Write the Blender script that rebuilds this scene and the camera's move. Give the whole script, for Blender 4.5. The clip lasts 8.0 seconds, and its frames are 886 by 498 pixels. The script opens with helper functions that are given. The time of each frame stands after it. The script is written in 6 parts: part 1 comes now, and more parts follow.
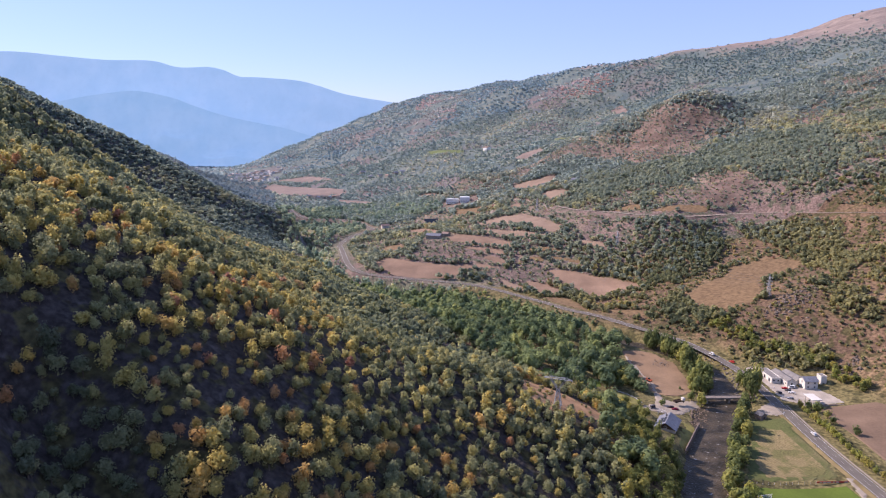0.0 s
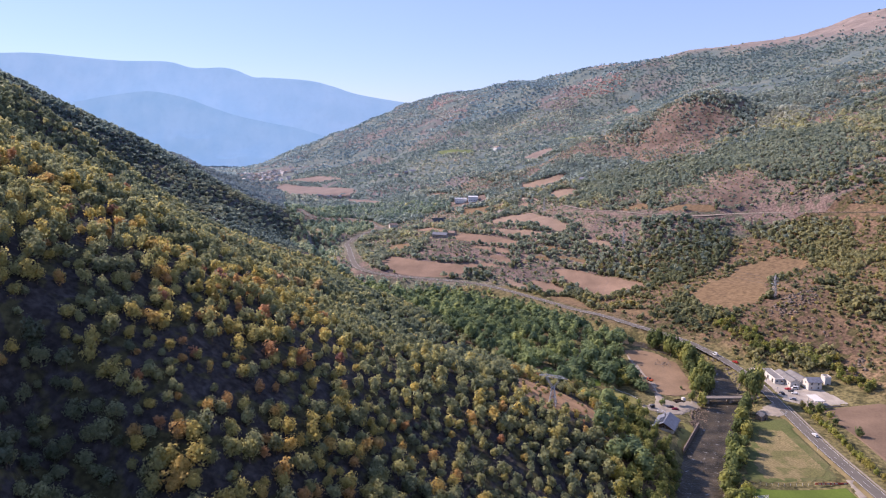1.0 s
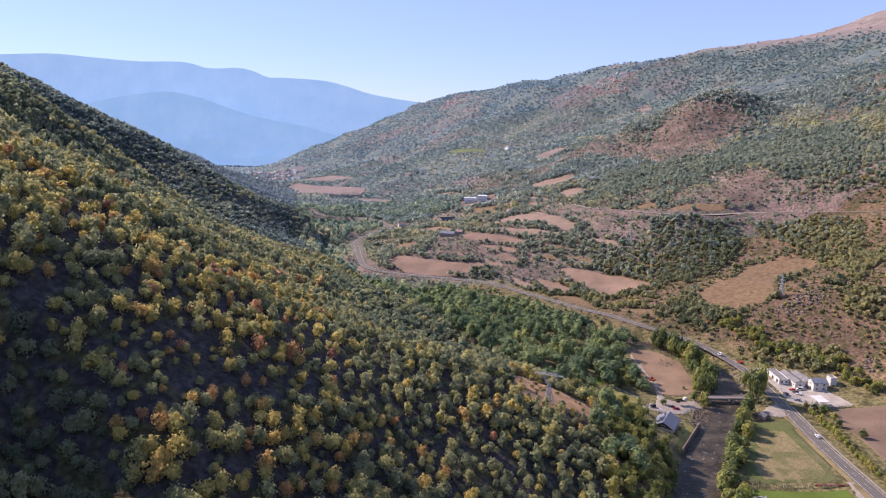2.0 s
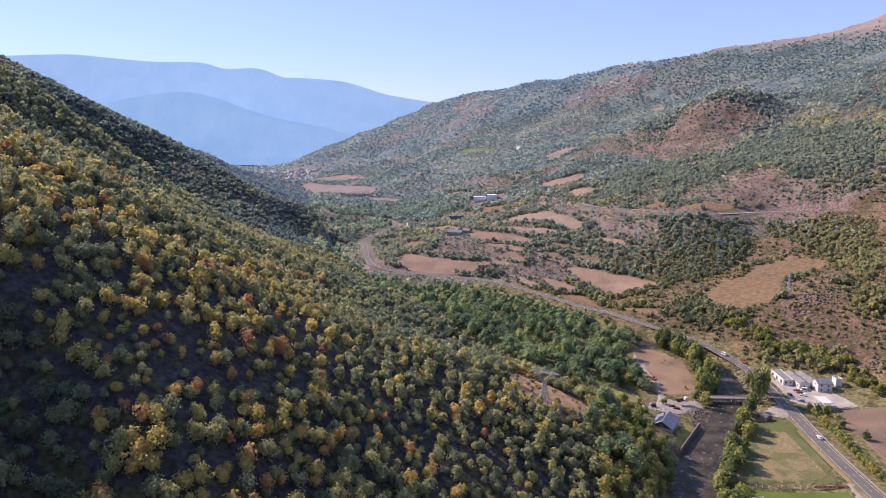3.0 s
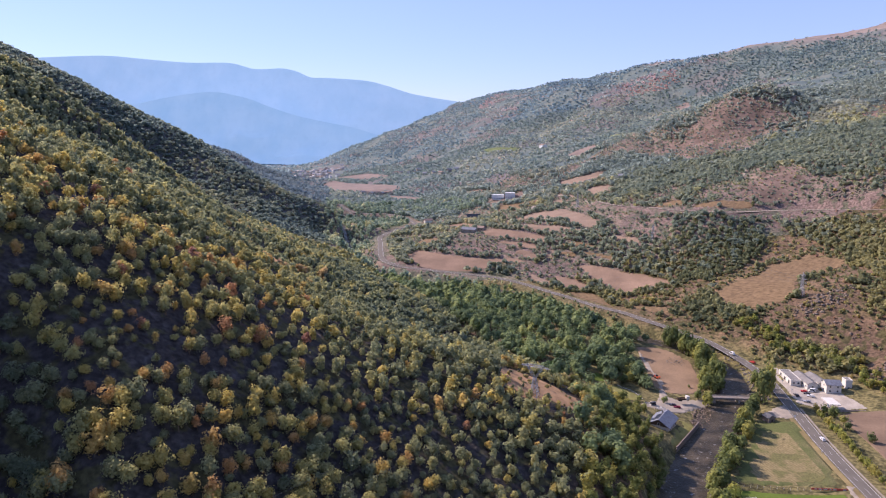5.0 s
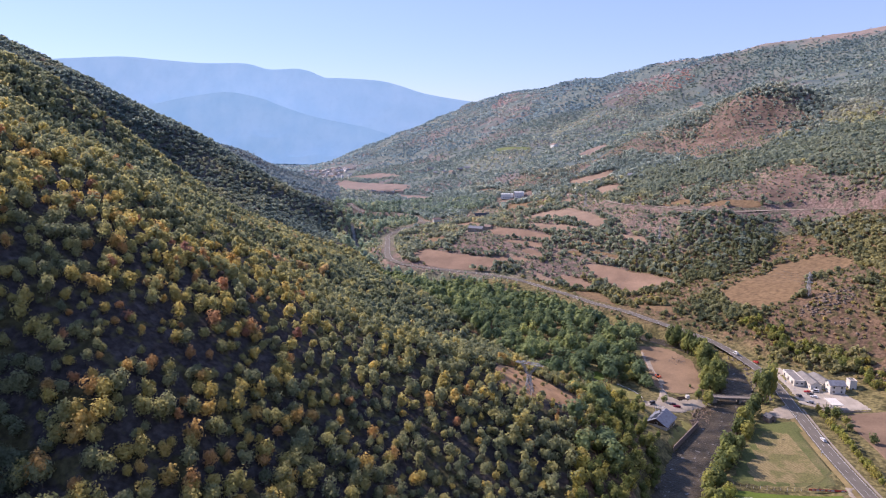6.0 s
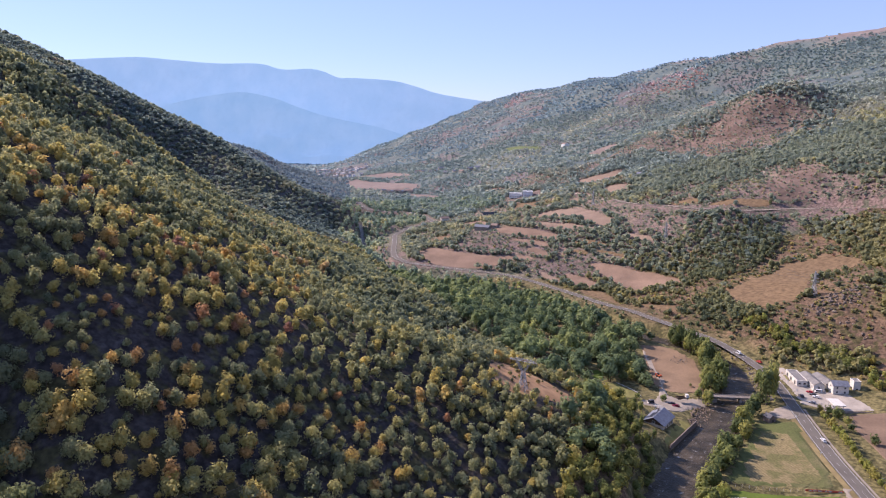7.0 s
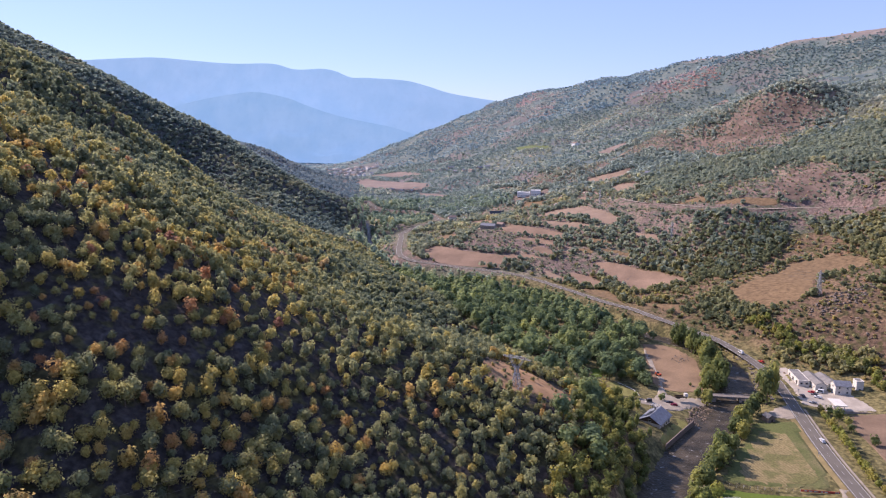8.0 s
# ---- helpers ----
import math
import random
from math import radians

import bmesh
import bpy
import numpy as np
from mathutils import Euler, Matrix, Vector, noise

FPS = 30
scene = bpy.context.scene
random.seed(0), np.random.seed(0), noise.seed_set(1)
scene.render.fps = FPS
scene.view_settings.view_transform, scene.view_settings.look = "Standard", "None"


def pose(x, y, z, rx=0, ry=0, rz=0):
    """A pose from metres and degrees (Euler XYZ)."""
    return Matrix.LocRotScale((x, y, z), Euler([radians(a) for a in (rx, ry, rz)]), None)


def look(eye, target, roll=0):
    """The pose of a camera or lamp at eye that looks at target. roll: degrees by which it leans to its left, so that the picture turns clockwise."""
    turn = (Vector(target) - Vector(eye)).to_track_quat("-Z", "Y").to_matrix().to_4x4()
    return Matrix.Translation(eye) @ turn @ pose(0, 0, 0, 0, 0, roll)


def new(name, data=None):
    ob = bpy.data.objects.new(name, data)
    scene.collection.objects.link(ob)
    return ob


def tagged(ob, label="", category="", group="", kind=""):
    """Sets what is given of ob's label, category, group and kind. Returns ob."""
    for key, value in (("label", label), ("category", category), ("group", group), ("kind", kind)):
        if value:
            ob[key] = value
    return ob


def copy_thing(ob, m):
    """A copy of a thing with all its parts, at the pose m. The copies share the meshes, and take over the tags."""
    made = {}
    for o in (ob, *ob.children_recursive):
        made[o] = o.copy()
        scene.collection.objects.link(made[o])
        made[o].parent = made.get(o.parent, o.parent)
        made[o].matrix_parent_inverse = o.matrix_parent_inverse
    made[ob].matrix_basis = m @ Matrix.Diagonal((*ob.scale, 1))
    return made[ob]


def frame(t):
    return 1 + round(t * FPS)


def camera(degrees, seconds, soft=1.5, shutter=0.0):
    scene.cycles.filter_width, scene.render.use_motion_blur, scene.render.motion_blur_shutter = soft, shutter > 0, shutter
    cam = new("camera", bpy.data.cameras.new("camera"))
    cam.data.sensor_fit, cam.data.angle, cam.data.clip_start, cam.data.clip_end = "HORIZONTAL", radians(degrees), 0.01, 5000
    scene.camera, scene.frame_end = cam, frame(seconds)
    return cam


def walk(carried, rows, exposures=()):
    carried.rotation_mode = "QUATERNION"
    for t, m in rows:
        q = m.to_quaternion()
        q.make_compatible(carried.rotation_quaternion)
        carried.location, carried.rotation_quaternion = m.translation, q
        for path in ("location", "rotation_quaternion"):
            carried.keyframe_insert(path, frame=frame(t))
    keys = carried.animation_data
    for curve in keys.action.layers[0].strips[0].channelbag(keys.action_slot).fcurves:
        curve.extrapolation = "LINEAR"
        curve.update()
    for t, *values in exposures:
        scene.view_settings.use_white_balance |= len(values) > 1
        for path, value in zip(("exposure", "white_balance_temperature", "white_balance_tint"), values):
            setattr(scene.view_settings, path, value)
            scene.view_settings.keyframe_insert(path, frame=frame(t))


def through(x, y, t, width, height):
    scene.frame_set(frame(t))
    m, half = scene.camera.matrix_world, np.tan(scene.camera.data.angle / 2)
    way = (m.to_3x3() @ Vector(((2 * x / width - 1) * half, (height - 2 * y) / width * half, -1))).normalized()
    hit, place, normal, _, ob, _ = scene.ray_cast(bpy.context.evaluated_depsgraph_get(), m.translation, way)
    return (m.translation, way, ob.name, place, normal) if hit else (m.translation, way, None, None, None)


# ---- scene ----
cam = camera(68.0, 8.0, soft=1.15)
METRES, EYE, TILT, LEAN, TURN = 80.0, 172.0, -10.4, 0.0, 0.0
ROWS = [
    (0.0, 0.0, 0.0, 0.0, -0.0, 0.0, -0.0),
    (0.5, 0.0584, 0.0042, -0.0104, 0.66, 0.02, -0.12),
    (1.0, 0.1211, 0.0101, -0.0218, 1.18, 0.03, -0.2),
    (1.5, 0.1791, 0.0163, -0.0326, 1.79, 0.03, -0.31),
    (3.0, 0.3644, 0.0392, -0.0667, 3.74, 0.04, -0.67),
    (3.5, 0.4226, 0.0481, -0.0779, 4.34, 0.03, -0.78),
    (4.0, 0.4854, 0.0586, -0.0898, 4.99, 0.02, -0.9),
    (4.5, 0.5437, 0.0689, -0.101, 5.6, 0.02, -1.01),
    (6.0, 0.7283, 0.1067, -0.136, 7.48, 0.02, -1.35),
    (6.5, 0.7863, 0.1197, -0.1464, 8.06, 0.01, -1.45),
    (7.0, 0.8487, 0.1343, -0.1578, 8.67, -0.0, -1.56),
    (7.5, 0.9064, 0.1486, -0.1679, 9.23, -0.02, -1.65),
    (8.0, 0.9685, 0.1646, -0.1788, 9.81, -0.03, -1.76),
]
walk(cam, [(t, pose(0, 0, EYE, TILT, LEAN, TURN) @ pose(METRES * x, METRES * y, METRES * z, 90 + pitch, roll, yaw)) for t, x, y, z, yaw, pitch, roll in ROWS],
     exposures=[(0.0, 0.5, 6150, 30), (8.0, 0.5, 6150, 30)])

# ---- sky and sun ----
SUN_UP, SUN_SIDE = radians(36), radians(-61)  # height, and turn from straight ahead (minus: to the left)
world = bpy.data.worlds.new("world")
scene.world = world
world.use_nodes = True
sky = world.node_tree.nodes.new("ShaderNodeTexSky")
sky.sky_type, sky.sun_disc = "NISHITA", False
sky.sun_elevation, sky.sun_rotation = SUN_UP, SUN_SIDE
sky.air_density, sky.dust_density, sky.ozone_density = 1.0, 0.1, 4.0
world.node_tree.nodes["Background"].inputs["Strength"].default_value = 0.11
haze = world.node_tree.nodes.new("ShaderNodeMix")  # autumn haze: it evens the sky out and keeps it pale blue
haze.data_type = "RGBA"
haze.inputs["Factor"].default_value, haze.inputs["B"].default_value = 0.5, (2.85, 3.95, 6.5, 1)
world.node_tree.links.new(sky.outputs[0], haze.inputs["A"])
world.node_tree.links.new(haze.outputs["Result"], world.node_tree.nodes["Background"].inputs["Color"])
sun = new("sun", bpy.data.lights.new("sun", "SUN"))
sun.data.energy, sun.data.angle, sun.data.color = 5.0, radians(0.5), (1.0, 0.885, 0.71)
sun.matrix_world = look((0, 0, 900), (-math.sin(SUN_SIDE) * math.cos(SUN_UP), -math.cos(SUN_SIDE) * math.cos(SUN_UP), 900 - math.sin(SUN_UP)))


# ---- materials ----
def material(name, roughness=0.9):
    mat = bpy.data.materials.new(name)
    mat.use_nodes = True
    b = mat.node_tree.nodes["Principled BSDF"]
    b.inputs["Roughness"].default_value = roughness
    b.inputs["Specular IOR Level"].default_value = 0.25
    return mat, mat.node_tree.nodes, mat.node_tree.links, b


def grain(nodes, links, scale, detail=4, coords="Position"):
    """Noise in metres: scale is waves per metre."""
    tex = nodes.new("ShaderNodeTexNoise")
    tex.inputs["Scale"].default_value, tex.inputs["Detail"].default_value = scale, detail
    if coords == "Position":
        links.new(nodes.new("ShaderNodeNewGeometry").outputs["Position"], tex.inputs["Vector"])
    else:
        links.new(nodes.new("ShaderNodeTexCoord").outputs["Object"], tex.inputs["Vector"])
    return tex.outputs["Fac"]


def ramp(nodes, links, fac, stops, mode="LINEAR"):
    r = nodes.new("ShaderNodeValToRGB")
    r.color_ramp.interpolation = mode
    els = r.color_ramp.elements
    while len(els) < len(stops):
        els.new(0.5)
    for e, (p, c) in zip(els, stops):
        e.position, e.color = p, (*c, 1)
    links.new(fac, r.inputs["Fac"])
    return r.outputs["Color"]


def mixed(nodes, links, a, b, fac, mode="MIX"):
    m = nodes.new("ShaderNodeMix")
    m.data_type, m.blend_type = "RGBA", mode
    for sock, v in ((m.inputs["Factor"], fac), (m.inputs["A"], a), (m.inputs["B"], b)):
        if hasattr(v, "links"):
            links.new(v, sock)
        elif isinstance(v, tuple):
            sock.default_value = (*v, 1)
        else:
            sock.default_value = v
    return m.outputs["Result"]


def bumped(nodes, links, shader, height, strength, distance):
    b = nodes.new("ShaderNodeBump")
    b.inputs["Strength"].default_value, b.inputs["Distance"].default_value = strength, distance
    links.new(height, b.inputs["Height"])
    links.new(b.outputs["Normal"], shader.inputs["Normal"])


def plain(name, colour, roughness=0.85, vary=0.25, scale=1.5, fine=9.0, metal=0.0, relief_m=0.01, coords="Object"):
    """A surface of one colour with stains and grain."""
    mat, n, l, b = material(name, roughness)
    dark, light = tuple(c * (1 - vary) for c in colour), tuple(min(1, c * (1 + vary)) for c in colour)
    big = ramp(n, l, grain(n, l, scale, 5, coords), [(0.3, dark), (0.7, light)])
    small = ramp(n, l, grain(n, l, fine, 3, coords), [(0.3, (0.82, 0.82, 0.82)), (0.7, (1, 1, 1))])
    l.new(mixed(n, l, big, small, 1.0, "MULTIPLY"), b.inputs["Base Color"])
    b.inputs["Metallic"].default_value = metal
    bumped(n, l, b, grain(n, l, fine, 3, coords), 0.5, relief_m)
    return mat


def land_material(name, soil, heath, straw, green, alpine=None, floor=None, shaded_litter=(0.056, 0.05, 0.049)):
    """Ground of bare soil, heath, dry grass and green in patches; above the tree line pale mountain grass."""
    mat, n, l, b = material(name, 0.95)
    base = mixed(n, l, soil, heath, ramp(n, l, grain(n, l, 0.03, 6), [(0.38, (0, 0, 0)), (0.6, (1, 1, 1))]))
    base = mixed(n, l, base, straw, ramp(n, l, grain(n, l, 0.011, 7), [(0.52, (0, 0, 0)), (0.66, (1, 1, 1))]))
    base = mixed(n, l, base, green, ramp(n, l, grain(n, l, 0.019, 6), [(0.56, (0, 0, 0)), (0.7, (0.8, 0.8, 0.8))]))
    if floor:
        sep = n.new("ShaderNodeSeparateXYZ")
        l.new(n.new("ShaderNodeNewGeometry").outputs["Position"], sep.inputs[0])
        rng = n.new("ShaderNodeMapRange")
        rng.inputs["From Min"].default_value, rng.inputs["From Max"].default_value = 5.0, -1.0
        l.new(sep.outputs["Z"], rng.inputs["Value"])
        base = mixed(n, l, base, floor, rng.outputs[0])
    if alpine:
        sep = n.new("ShaderNodeSeparateXYZ")
        l.new(n.new("ShaderNodeNewGeometry").outputs["Position"], sep.inputs[0])
        wob = n.new("ShaderNodeMath")
        wob.operation, wob.inputs[1].default_value = "MULTIPLY_ADD", 120.0
        l.new(grain(n, l, 0.006, 6), wob.inputs[0])
        l.new(sep.outputs["Z"], wob.inputs[2])
        rng = n.new("ShaderNodeMapRange")
        rng.inputs["From Min"].default_value, rng.inputs["From Max"].default_value = 395, 450
        l.new(wob.outputs[0], rng.inputs["Value"])
        base = mixed(n, l, base, alpine, rng.outputs[0])
    att = n.new("ShaderNodeAttribute")  # leaf litter and undergrowth in the woods, its tone darkened for the trees' shade
    att.attribute_name = "shaded_litter"
    floor_tone = ramp(n, l, grain(n, l, 0.2, 7), [(0.35, tuple(c * 0.6 for c in shaded_litter)), (0.6, shaded_litter), (0.8, tuple(c * 1.8 for c in shaded_litter))])
    base = mixed(n, l, base, floor_tone, att.outputs["Fac"])
    low = ramp(n, l, grain(n, l, 0.13, 9), [(0.5, (0, 0, 0)), (0.58, (0.85, 0.85, 0.85))])
    base = mixed(n, l, base, tuple(c * 0.6 for c in green), low)
    speck = ramp(n, l, grain(n, l, 0.5, 6), [(0.35, (0.45, 0.45, 0.45)), (0.65, (1.15, 1.15, 1.15))])
    l.new(mixed(n, l, base, speck, 1.0, "MULTIPLY"), b.inputs["Base Color"])
    bumped(n, l, b, grain(n, l, 0.35, 8), 1.0, 1.2)
    return mat


def leaf_material(name, stops, through=0.56, gloss=0.55, vary=0.28, mass=False):
    """Foliage: each tree takes one tint (by its object, or in a mass by its mesh), each leaf clump differs a little, and some light comes through."""
    mat, n, l, b = material(name, gloss)
    att = n.new("ShaderNodeAttribute")
    att.attribute_name = "tint"
    tone = ramp(n, l, att.outputs["Fac"] if mass else n.new("ShaderNodeObjectInfo").outputs["Random"], stops)
    isl = ramp(n, l, n.new("ShaderNodeNewGeometry").outputs["Random Per Island"], [(0, (1 - vary, 1 - vary, 1 - vary)), (1, (1 + vary, 1 + vary * 0.9, 1 + vary * 0.7))])
    tone = mixed(n, l, tone, isl, 1.0, "MULTIPLY")
    l.new(tone, b.inputs["Base Color"])
    b.inputs["Specular IOR Level"].default_value = 0.05
    tr = n.new("ShaderNodeBsdfTranslucent")
    l.new(tone, tr.inputs["Color"])
    mix = n.new("ShaderNodeMixShader")
    mix.inputs[0].default_value = through
    l.new(b.outputs[0], mix.inputs[1])
    l.new(tr.outputs[0], mix.inputs[2])
    l.new(mix.outputs[0], n["Material Output"].inputs["Surface"])
    return mat


GROUND = land_material("hill_ground", (0.142, 0.092, 0.06), (0.205, 0.131, 0.08), (0.275, 0.185, 0.1), (0.145, 0.132, 0.05), (0.36, 0.23, 0.16), (0.2, 0.168, 0.07))
SLOPE_LEAVES = leaf_material("autumn_leaves", [(0, (0.202, 0.238, 0.116)), (0.18, (0.302, 0.331, 0.157)), (0.34, (0.403, 0.431, 0.193)), (0.5, (0.494, 0.476, 0.184)), (0.62, (0.625, 0.538, 0.176)), (0.74, (0.535, 0.404, 0.176)), (0.82, (0.535, 0.311, 0.157)), (0.87, (0.444, 0.425, 0.239)), (1, (0.242, 0.275, 0.143))])
SLOPE_MASS = leaf_material("autumn_wood_leaves", [(0, (0.167, 0.198, 0.128)), (0.2, (0.252, 0.283, 0.167)), (0.4, (0.363, 0.374, 0.197)), (0.52, (0.484, 0.453, 0.192)), (0.64, (0.635, 0.52, 0.172)), (0.76, (0.615, 0.396, 0.167)), (0.9, (0.525, 0.287, 0.167)), (1, (0.413, 0.228, 0.167))], vary=0.22, mass=True)
# autumn wood colours with a faint bluish haze put in for distance
HAZED_UPPER_LEAVES = leaf_material("hazed_upper_slope_leaves", [(0, (0.167, 0.208, 0.151)), (0.25, (0.252, 0.29, 0.179)), (0.5, (0.388, 0.396, 0.201)), (0.7, (0.534, 0.478, 0.206)), (0.86, (0.545, 0.391, 0.201)), (1, (0.464, 0.292, 0.201))], vary=0.2, mass=True)
RIVER_LEAVES = leaf_material("riverside_leaves", [(0, (0.13, 0.165, 0.07)), (0.35, (0.19, 0.23, 0.088)), (0.6, (0.25, 0.285, 0.1)), (0.85, (0.31, 0.325, 0.105)), (1, (0.38, 0.365, 0.11))], through=0.45, vary=0.2)
SCRUB_LEAVES = leaf_material("hill_scrub_leaves", [(0, (0.199, 0.211, 0.121)), (0.3, (0.283, 0.279, 0.147)), (0.6, (0.366, 0.324, 0.156)), (0.8, (0.472, 0.38, 0.146)), (0.92, (0.446, 0.273, 0.163)), (1, (0.221, 0.223, 0.122))])
SCRUB_MASS = leaf_material("hillside_leaves", [(0, (0.159, 0.194, 0.122)), (0.25, (0.249, 0.273, 0.151)), (0.5, (0.35, 0.341, 0.174)), (0.7, (0.498, 0.441, 0.162)), (0.86, (0.456, 0.326, 0.186)), (1, (0.466, 0.273, 0.191))], mass=True)
RIVER_MASS = leaf_material("riverside_wood_leaves", [(0, (0.13, 0.187, 0.103)), (0.35, (0.203, 0.264, 0.128)), (0.65, (0.282, 0.341, 0.145)), (0.85, (0.416, 0.44, 0.157)), (1, (0.521, 0.484, 0.169))], through=0.4, vary=0.18, mass=True)
# farthest woods: strong blue haze mixed into the leaf colours
HAZED_FAR_LEAVES = leaf_material("hazed_woods_leaves", [(0, (0.237, 0.341, 0.396)), (0.4, (0.33, 0.424, 0.438)), (0.75, (0.462, 0.491, 0.461)), (0.92, (0.551, 0.463, 0.455)), (1, (0.584, 0.441, 0.432))], through=0.72, vary=0.1, mass=True)
# spur woods: bluish haze put into the foliage, more on the farther spurs
HAZED_SPUR_LEAVES = leaf_material("hazed_spur_leaves", [(0, (0.165, 0.228, 0.22)), (0.4, (0.235, 0.295, 0.245)), (0.75, (0.355, 0.37, 0.245)), (0.9, (0.4, 0.36, 0.235)), (1, (0.38, 0.29, 0.24))], through=0.66, vary=0.1, mass=True)
HAZED_FAR_SPUR_LEAVES = leaf_material("hazed_far_spur_leaves", [(0, (0.18, 0.25, 0.29)), (0.5, (0.23, 0.3, 0.325)), (1, (0.3, 0.335, 0.33))], vary=0.1, mass=True)
# far slopes: aerial haze put into the colours, bluish canopy and greyed heath
mat, n, l, b = material("hazed_wooded_slopes", 1.0)
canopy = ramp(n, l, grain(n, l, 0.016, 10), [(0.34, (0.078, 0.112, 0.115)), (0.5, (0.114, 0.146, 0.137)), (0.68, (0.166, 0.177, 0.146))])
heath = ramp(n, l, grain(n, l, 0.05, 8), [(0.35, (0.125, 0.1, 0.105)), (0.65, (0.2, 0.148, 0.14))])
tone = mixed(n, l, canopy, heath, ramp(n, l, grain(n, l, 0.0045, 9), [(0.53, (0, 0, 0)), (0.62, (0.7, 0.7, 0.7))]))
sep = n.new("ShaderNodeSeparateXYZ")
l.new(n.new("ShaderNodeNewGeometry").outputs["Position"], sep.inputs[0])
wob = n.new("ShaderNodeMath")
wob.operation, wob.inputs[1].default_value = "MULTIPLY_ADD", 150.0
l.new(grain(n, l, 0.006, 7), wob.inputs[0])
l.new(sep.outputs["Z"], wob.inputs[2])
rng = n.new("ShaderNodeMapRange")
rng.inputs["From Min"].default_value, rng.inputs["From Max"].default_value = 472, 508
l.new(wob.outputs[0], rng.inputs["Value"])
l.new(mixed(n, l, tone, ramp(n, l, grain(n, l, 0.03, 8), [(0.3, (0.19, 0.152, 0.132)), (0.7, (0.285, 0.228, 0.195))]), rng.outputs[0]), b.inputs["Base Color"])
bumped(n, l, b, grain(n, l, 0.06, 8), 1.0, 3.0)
HAZED_FAR_GROUND = mat
# same foliage farther off, each step bluer and paler for painted haze
HAZED_RIVER_LEAVES = leaf_material("hazed_riverside_leaves", [(0, (0.204, 0.292, 0.254)), (0.35, (0.292, 0.393, 0.307)), (0.65, (0.393, 0.482, 0.345)), (0.85, (0.542, 0.582, 0.386)), (1, (0.678, 0.651, 0.386))], mass=True)
HAZED_UPLAND_LEAVES = leaf_material("hazed_upland_leaves", [(0, (0.227, 0.307, 0.311)), (0.25, (0.299, 0.374, 0.343)), (0.5, (0.391, 0.441, 0.372)), (0.75, (0.511, 0.496, 0.377)), (1, (0.584, 0.402, 0.365))], through=0.72, vary=0.12, mass=True)
HAZED_SCRUB_LEAVES = leaf_material("hazed_scrub_leaves", [(0, (0.193, 0.247, 0.209)), (0.25, (0.271, 0.324, 0.244)), (0.5, (0.374, 0.401, 0.278)), (0.7, (0.51, 0.494, 0.264)), (0.86, (0.498, 0.389, 0.292)), (1, (0.522, 0.331, 0.278))], vary=0.16, mass=True)
# the near ground again, paler and bluer: light haze put into its colours
HAZED_MID_GROUND = land_material("hazed_mid_slope_ground", (0.18, 0.13, 0.112), (0.25, 0.175, 0.145), (0.295, 0.22, 0.16), (0.17, 0.185, 0.115), (0.35, 0.235, 0.18), (0.19, 0.19, 0.12), (0.1, 0.105, 0.1))
BARK = plain("bark", (0.13, 0.1, 0.075), 0.95, 0.3)
ASPHALT = plain("asphalt", (0.16, 0.14, 0.117), 0.95, 0.12, 0.15, 6.0, coords="Position")
PAINT = plain("road_paint", (0.6, 0.59, 0.56), 0.7, 0.1)
GRAVEL = plain("gravel", (0.33, 0.28, 0.222), 0.95, 0.15, 0.25, 4.0, coords="Position")
GROVE_LEAVES = leaf_material("grove_leaves", [(0, (0.144, 0.174, 0.067)), (0.35, (0.221, 0.252, 0.086)), (0.6, (0.309, 0.325, 0.11)), (0.8, (0.398, 0.381, 0.125)), (0.92, (0.464, 0.414, 0.115)), (1, (0.177, 0.202, 0.082))])


# ---- landform ----
# Lines of the land: x, y, height
VALLEY = [(150, 150, -6), (150, 290, -6), (205, 300, -4), (240, 350, -3), (235, 440, -4), (150, 400, -5), (110, 480, -3),
          (170, 520, -2), (94, 554, 4), (20, 590, 0), (-60, 660, -2), (-77, 752, 7), (-156, 961, 1), (-191, 925, -5),
          (-260, 1100, -2), (-239, 1193, 0), (-327, 1410, 4), (-412, 1689, 10), (-618, 1836, 2), (-563, 1983, 5), (-693, 2157, 0),
          (-763, 2500, 0), (-976, 2644, -12), (-946, 2800, -14), (-1000, 3240, -24), (-1219, 3200, -26), (-990, 3614, -30), (-1395, 3678, -40), (260, 150, -4), (130, 384, -5), (138, 362, -5), (118, 412, -4), (112, 445, -4)]
LEFT_SLOPE = [(-62, 165, 77), (-45, 178, 67), (-144, 275, 136), (-90, 264, 108), (-78, 308, 88), (-56, 338, 67),
              (-10, 297, 57), (24, 280, 38), (78, 291, 18), (107, 315, 7), (-10, 210, 45), (-181, 361, 137), (-281, 422, 172),
              (-221, 517, 109), (36, 326, 38), (59, 322, 32), (76, 336, 23), (-20, 420, 28), (-120, 560, 52), (50, 100, 2), (-100, 40, 92), (-180, 110, 150), (-121, 210, 121), (-64, 191, 82), (-122, 182, 118), (-102, 165, 95), (-86, 154, 81), (-74, 143, 72), (-145, 165, 134), (-95, 187, 102)]
LEFT_CREST = [(-300, 200, 210), (-400, 80, 242), (-367, 520, 216), (-300, 480, 184), (-279, 503, 165), (-271, 538, 144), (-271, 598, 116), (-262, 640, 88), (-321, 835, 72),
              (-600, 500, 300), (-587, 850, 231), (-562, 880, 215), (-518, 920, 176), (-425, 790, 92), (-800, 900, 330)]
